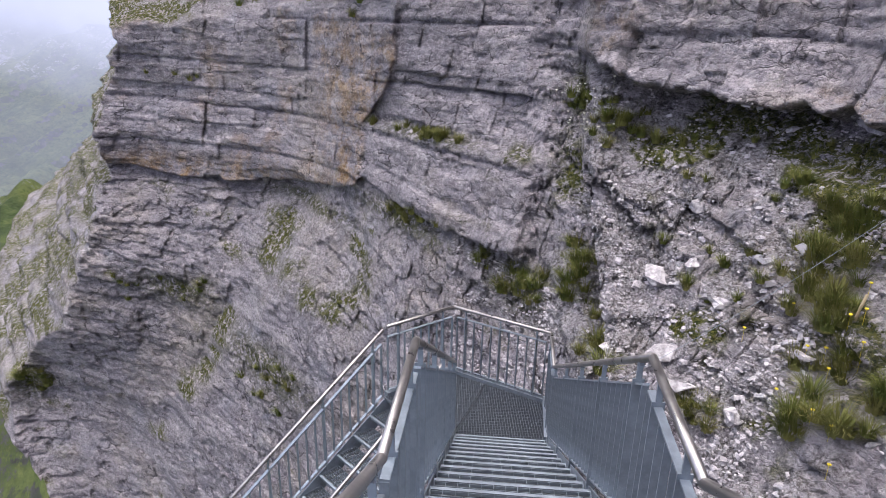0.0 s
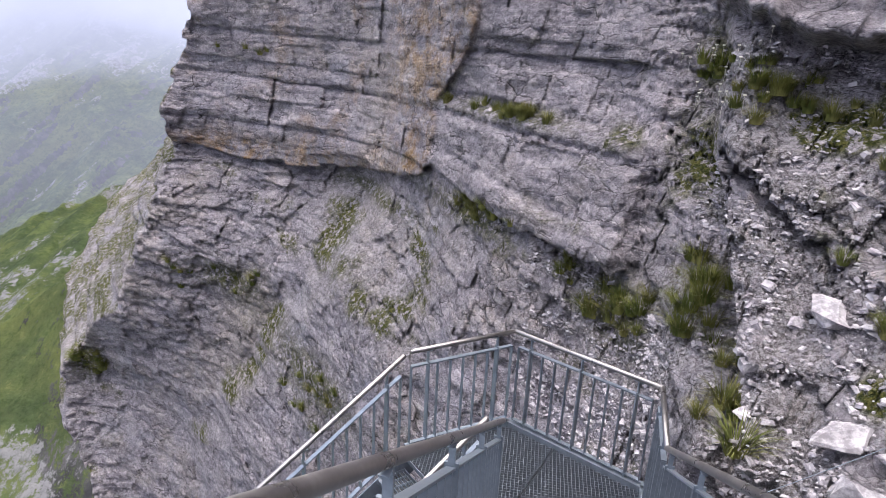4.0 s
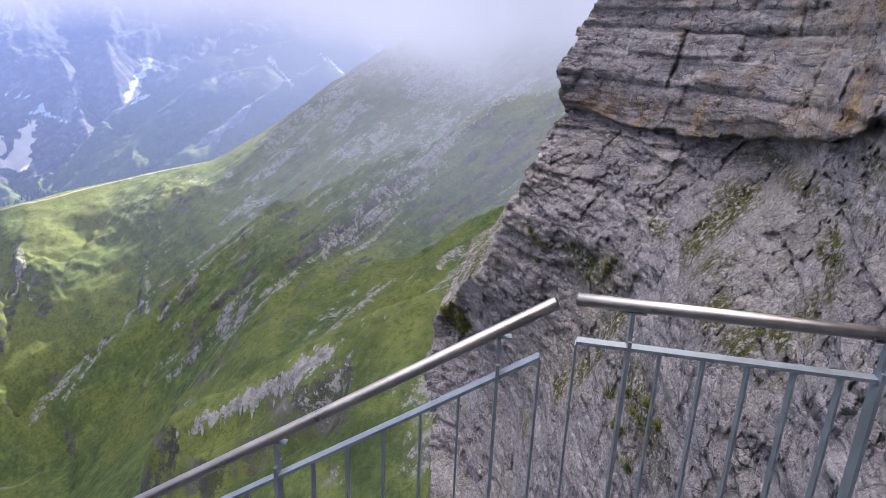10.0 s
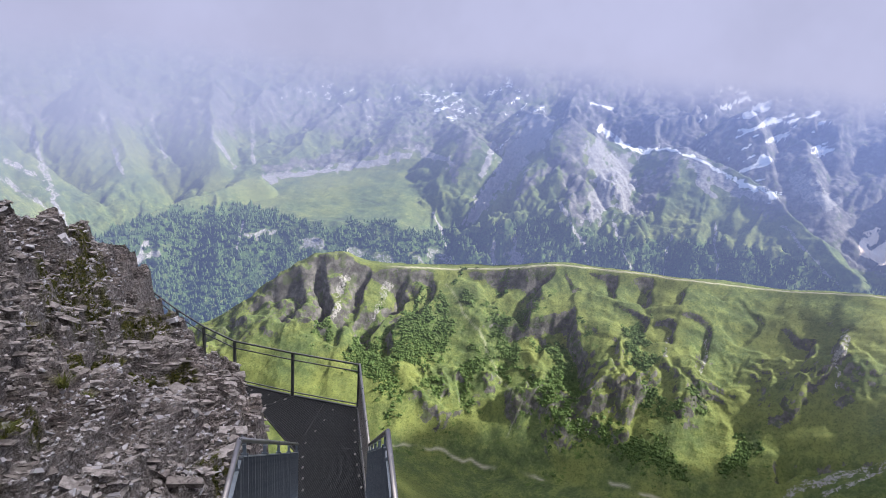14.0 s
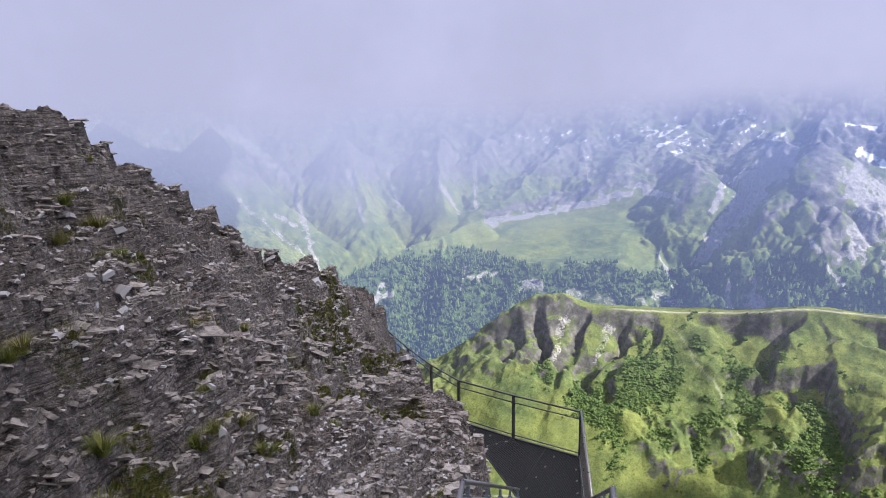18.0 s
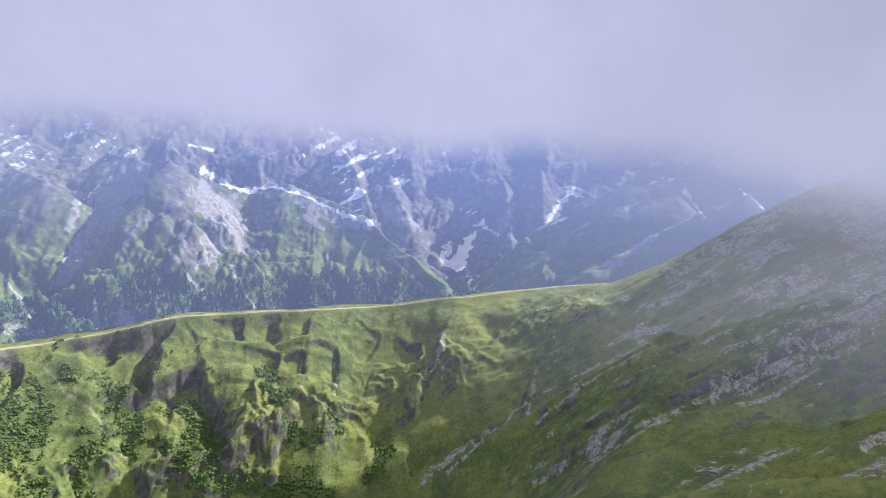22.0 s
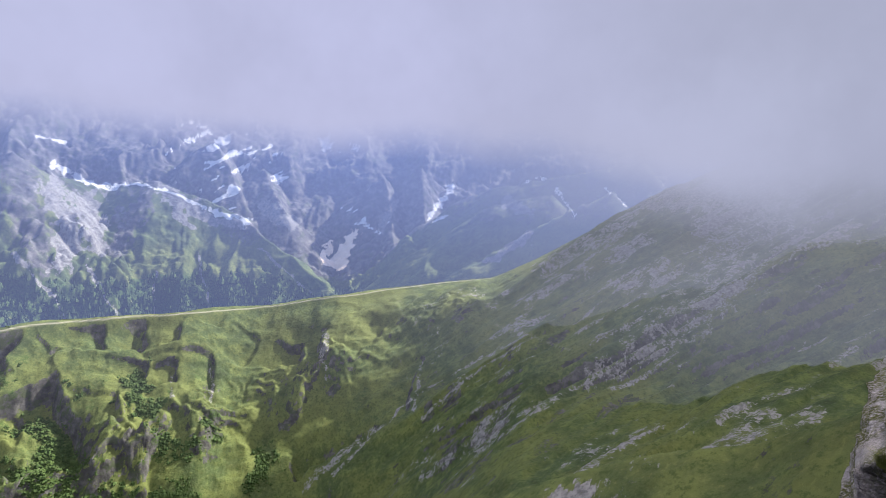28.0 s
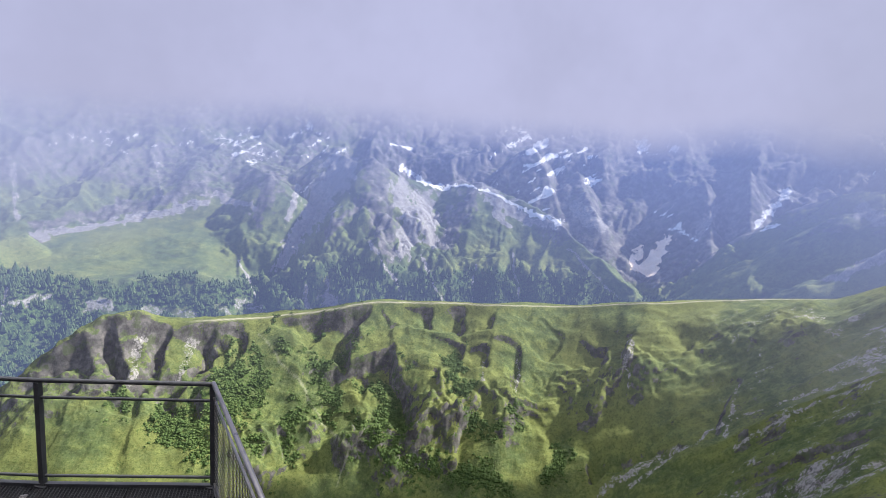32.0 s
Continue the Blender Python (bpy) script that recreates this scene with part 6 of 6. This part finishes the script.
def stone_arrays(points, r, material=None):
    """Many stones as one mesh, from jittered eight-cornered lumps."""
    vs, fs = [], []
    quads = ((0, 3, 2, 1), (4, 5, 6, 7), (0, 1, 5, 4), (1, 2, 6, 5), (2, 3, 7, 6), (3, 0, 4, 7))
    for p, s in points:
        turn = Euler((r.uniform(-0.6, 0.6), r.uniform(-0.6, 0.6), r.uniform(0, 6.28))).to_matrix()
        b = len(vs)
        sx, sy, sz = s * r.uniform(0.7, 1.4), s * r.uniform(0.5, 1.0), s * r.uniform(0.15, 0.5)
        for c in ((-1, -1, -1), (1, -1, -1), (1, 1, -1), (-1, 1, -1), (-1, -1, 1), (1, -1, 1), (1, 1, 1), (-1, 1, 1)):
            k = 0.75 if c[2] > 0 else 1.0
            q = turn @ Vector((c[0] * sx * k * r.uniform(0.6, 1.1), c[1] * sy * k * r.uniform(0.6, 1.1), c[2] * sz * r.uniform(0.7, 1.2)))
            vs.append((p.x + q.x, p.y + q.y, p.z + q.z))
        fs += [tuple(b + i for i in f) for f in quads]
    me = bpy.data.meshes.new("scree")
    me.from_pydata(vs, [], fs)
    me.materials.append(material or STONE)
    return me


r_ = random.Random(11)
def patchy(n, u0, u1, v0, v1, su, sv, seed, loose):
    """Random places of a rectangle, thick in patches."""
    g = np.random.RandomState(seed)
    u, v = g.uniform(u0, u1, n * 3), g.uniform(v0, v1, n * 3)
    keep = fbm(u / su, v / sv, 0 * u, 2, seed) + g.uniform(-loose, loose * 0.8, n * 3) > 0
    return list(zip(u[keep][:n], v[keep][:n]))


pts = [(on_cliff(a, z), 0.015 * math.exp(abs(r_.gauss(0, 0.6)))) for a, z in patchy(6500, -90, -16, -5.4, -1.0, 5.0, 0.6, 200, 0.5)]
pts += [(on_cliff(a, z), 0.014 * math.exp(abs(r_.gauss(0, 0.6)))) for a, z in patchy(1800, -16, 2, -6.5, -4.4, 5.0, 0.6, 202, 1.0)]
tagged(new("scree", stone_arrays(pts, r_)), "loose grey limestone chips covering the slope", "scree", kind="stuff")
pts = [(on_shelf(x, y), 0.019 * math.exp(abs(r_.gauss(0, 0.6)))) for x, y in patchy(6000, -8.6, 1.0, -7.5, 2.6, 1.1, 1.1, 201, 0.4)]
tagged(new("slate_chips", stone_arrays(pts, r_, SLATE)), "loose slate chips scattered on the dark rock", "scree", kind="stuff")



def slabs(n, seed):
    """Flat broken slabs that lie along the bedding of the dark slope, as one mesh."""
    g = random.Random(seed)
    vs, fs = [], []
    quads = ((0, 3, 2, 1), (4, 5, 6, 7), (0, 1, 5, 4), (1, 2, 6, 5), (2, 3, 7, 6), (3, 0, 4, 7))
    for x, y in patchy(n, -8.6, -0.4, -8.0, 2.2, 0.8, 0.8, seed, 1.2):
        p = on_shelf(x, y)
        s = 0.029 * math.exp(g.gauss(0, 0.5))
        turn = Euler((0.16 + g.gauss(0, 0.12), 0.10 + g.gauss(0, 0.12), 2.53 + g.gauss(0, 0.5))).to_matrix()
        sx, sy, sz = s * g.uniform(1.0, 2.8), s * g.uniform(0.6, 1.1), s * g.uniform(0.13, 0.36)
        b = len(vs)
        for cx, cy, cz in ((-1, -1, -1), (1, -1, -1), (1, 1, -1), (-1, 1, -1), (-1, -1, 1), (1, -1, 1), (1, 1, 1), (-1, 1, 1)):
            q = turn @ Vector((cx * sx * g.uniform(0.55, 1.1), cy * sy * g.uniform(0.55, 1.1), cz * sz * g.uniform(0.7, 1.2)))
            vs.append((p.x + q.x, p.y + q.y, p.z + q.z - sz * 0.5))
        fs += [tuple(b + i for i in f) for f in quads]
    me = bpy.data.meshes.new("rock_slabs")
    me.from_pydata(vs, [], fs)
    me.materials.append(SLAB)
    tagged(new("rock_slabs", me), "broken brown-grey slabs lying along the bedding", "rock slabs", kind="stuff")


slabs(8000, 211)

for a, z, s, label in ((-49.6, -2.9, 0.17, "pale flat limestone block lying on scree"), (-38.4, -3.25, 0.2, "angular pale limestone boulder among chips"), (-43, -1.45, 0.12, "upright pale stone slab on the slope"), (-36, -2.65, 0.22, "grey limestone boulder half sunk in scree"),
                       (-44, -3.5, 0.16, "grey limestone stone among grass"), (-33, -3.6, 0.24, "rounded grey limestone boulder"), (-58, -4.4, 0.2, "grey limestone boulder beside grass"), (-46, -4.3, 0.28, "large grey limestone boulder beside the stairs"), (-40, -4.2, 0.3, "large grey limestone boulder beside the stairs"), (-62, -3.6, 0.14, "small grey limestone block")):
    bm = bmesh.new()
    stone(bm, Vector((0, 0, 0)), s, r_)
    bmesh.ops.subdivide_edges(bm, edges=bm.edges[:], cuts=2, use_grid_fill=True)
    for v in bm.verts:
        v.co += v.co.normalized() * s * 0.12 * noise.fractal(v.co * 4 / s, 1.0, 2.0, 3)
    ob = part("boulder", bm, STONE)
    ob.location = on_cliff(a, z) + Vector((0, 0, s * 0.15))
    tagged(ob, label, "boulder", "boulders on the slope")

# an iron wire across the slope and a bleached stake
p0, p1 = on_cliff(-61, -2.1) + Vector((0.3, 0, 0.35)), Vector((1.02, 6.2, -4.35))
bm = bmesh.new()
tube(bm, [p0.lerp(p1, k / 12) - Vector((0, 0, 0.16 * math.sin(math.pi * k / 12))) for k in range(13)], 0.003, 6)
tagged(part("wire_rope", bm, GALV), "thin grey wire rope spanning the slope to the stairs", "cable")
bm = bmesh.new()
p = on_cliff(-66, -3.05)
tube(bm, [p + Vector((0, 0, -0.08)), p + Vector((0.02, 0.0, 0.14)), p + Vector((0.055, -0.01, 0.33))], 0.017, 8)
tagged(part("wooden_stake", bm, WOOD), "short bleached wooden stake stuck in the slope", "stake")

# panel clips on the platform
bm0 = bmesh.new()
bar(bm0, (-0.03, 0, 0.004), (0.03, 0, 0.004), 0.03, 0.008)
bmesh.ops.create_cone(bm0, cap_ends=True, segments=8, radius1=0.011, radius2=0.009, depth=0.012, matrix=Matrix.Translation((0, 0, 0.012)))
CLIP = bpy.data.meshes.new("panel_clip")
bm0.to_mesh(CLIP)
bm0.free()
CLIP.materials.append(INOX)
for p, q, n in (((-9.7, -0.35), (-8.75, 0.45), 3), ((-9.8, -0.9), (-8.1, -0.35), 4), ((-9.4, -1.9), (-8.75, -2.1), 3), ((-8.7, 0.45), (-7.75, 1.4), 4), ((-8.05, -0.25), (-7.1, 0.65), 4), ((-9.35, -1.7), (-9.1, -3.0), 3)):
    for i in range(n):
        f = (i + 0.5) / n
        again("panel_clip", CLIP, Matrix.Translation((p[0] + (q[0] - p[0]) * f, p[1] + (q[1] - p[1]) * f, LP + 0.002)) @ Matrix.Rotation(0.46, 4, "Z"), pl)


def lumps(name, key, count, size, tall, a0, a1, r0, r1, label, seed):
    """Many small crowns standing where the cover weight is high, as one mesh."""
    r = np.random.RandomState(seed)
    az, rr, X, Y, Z, w = SURF[key]
    ia, ir = np.where((az > a0) & (az < a1))[0], np.where((rr > r0) & (rr < r1))[0]
    I, J = r.choice(ia, count * 12), r.choice(ir, count * 12)
    ok = w[I, J] > r.uniform(0.3, 0.9, len(I))
    I, J = I[ok][:count], J[ok][:count]
    n, seg = len(I), 5
    jit = r.uniform(-1, 1, (n, 2)) * size * 2
    s = size * np.exp(r.normal(0, 0.35, n))
    ang = np.linspace(0, 2 * np.pi, seg, endpoint=False)
    prof = ((0.75, -0.2), (1.0, 0.25), (0.62, 0.72)) if tall < 2 else ((0.55, 0.0), (1.0, 0.22), (0.5, 0.62))
    V = []
    for rad, h in prof:
        q = rad * r.uniform(0.65, 1.25, (n, seg))
        V.append(np.stack([X[I, J][:, None] + jit[:, :1] + np.cos(ang) * q * s[:, None], Y[I, J][:, None] + jit[:, 1:] + np.sin(ang) * q * s[:, None], Z[I, J][:, None] + h * tall * s[:, None] * r.uniform(0.85, 1.15, (n, seg))], -1))
    top = np.stack([X[I, J] + jit[:, 0], Y[I, J] + jit[:, 1], Z[I, J] + tall * s], -1)[:, None]
    V = np.concatenate(V + [top], 1)
    per = 3 * seg + 1
    f = []
    for k in range(2):
        for j in range(seg):
            f.append((k * seg + j, k * seg + (j + 1) % seg, (k + 1) * seg + (j + 1) % seg, (k + 1) * seg + j))
    f = np.array(f)
    t3 = np.array([(2 * seg + j, 2 * seg + (j + 1) % seg, 3 * seg) for j in range(seg)])
    base = (np.arange(n) * per)[:, None, None]
    faces = [tuple(x) for x in (f[None] + base).reshape(-1, 4).tolist()] + [tuple(x) for x in (t3[None] + base).reshape(-1, 3).tolist()]
    me = bpy.data.meshes.new(name)
    me.from_pydata(V.reshape(-1, 3).tolist(), [], faces)
    me.materials.append(BUSH)
    tagged(new(name, me), label, "shrubs" if tall < 2 else "forest", kind="stuff")


lumps("alder_shrubs", "valley", 11000, 1.15, 1.0, 80, 140, 540, 835, "dark green alder scrub scattered over the ridge", 3)
lumps("conifer_forest", "massif", 17000, 4.4, 3.0, 78, 153, 1950, 2760, "dense dark conifer forest on the far slopes", 4)
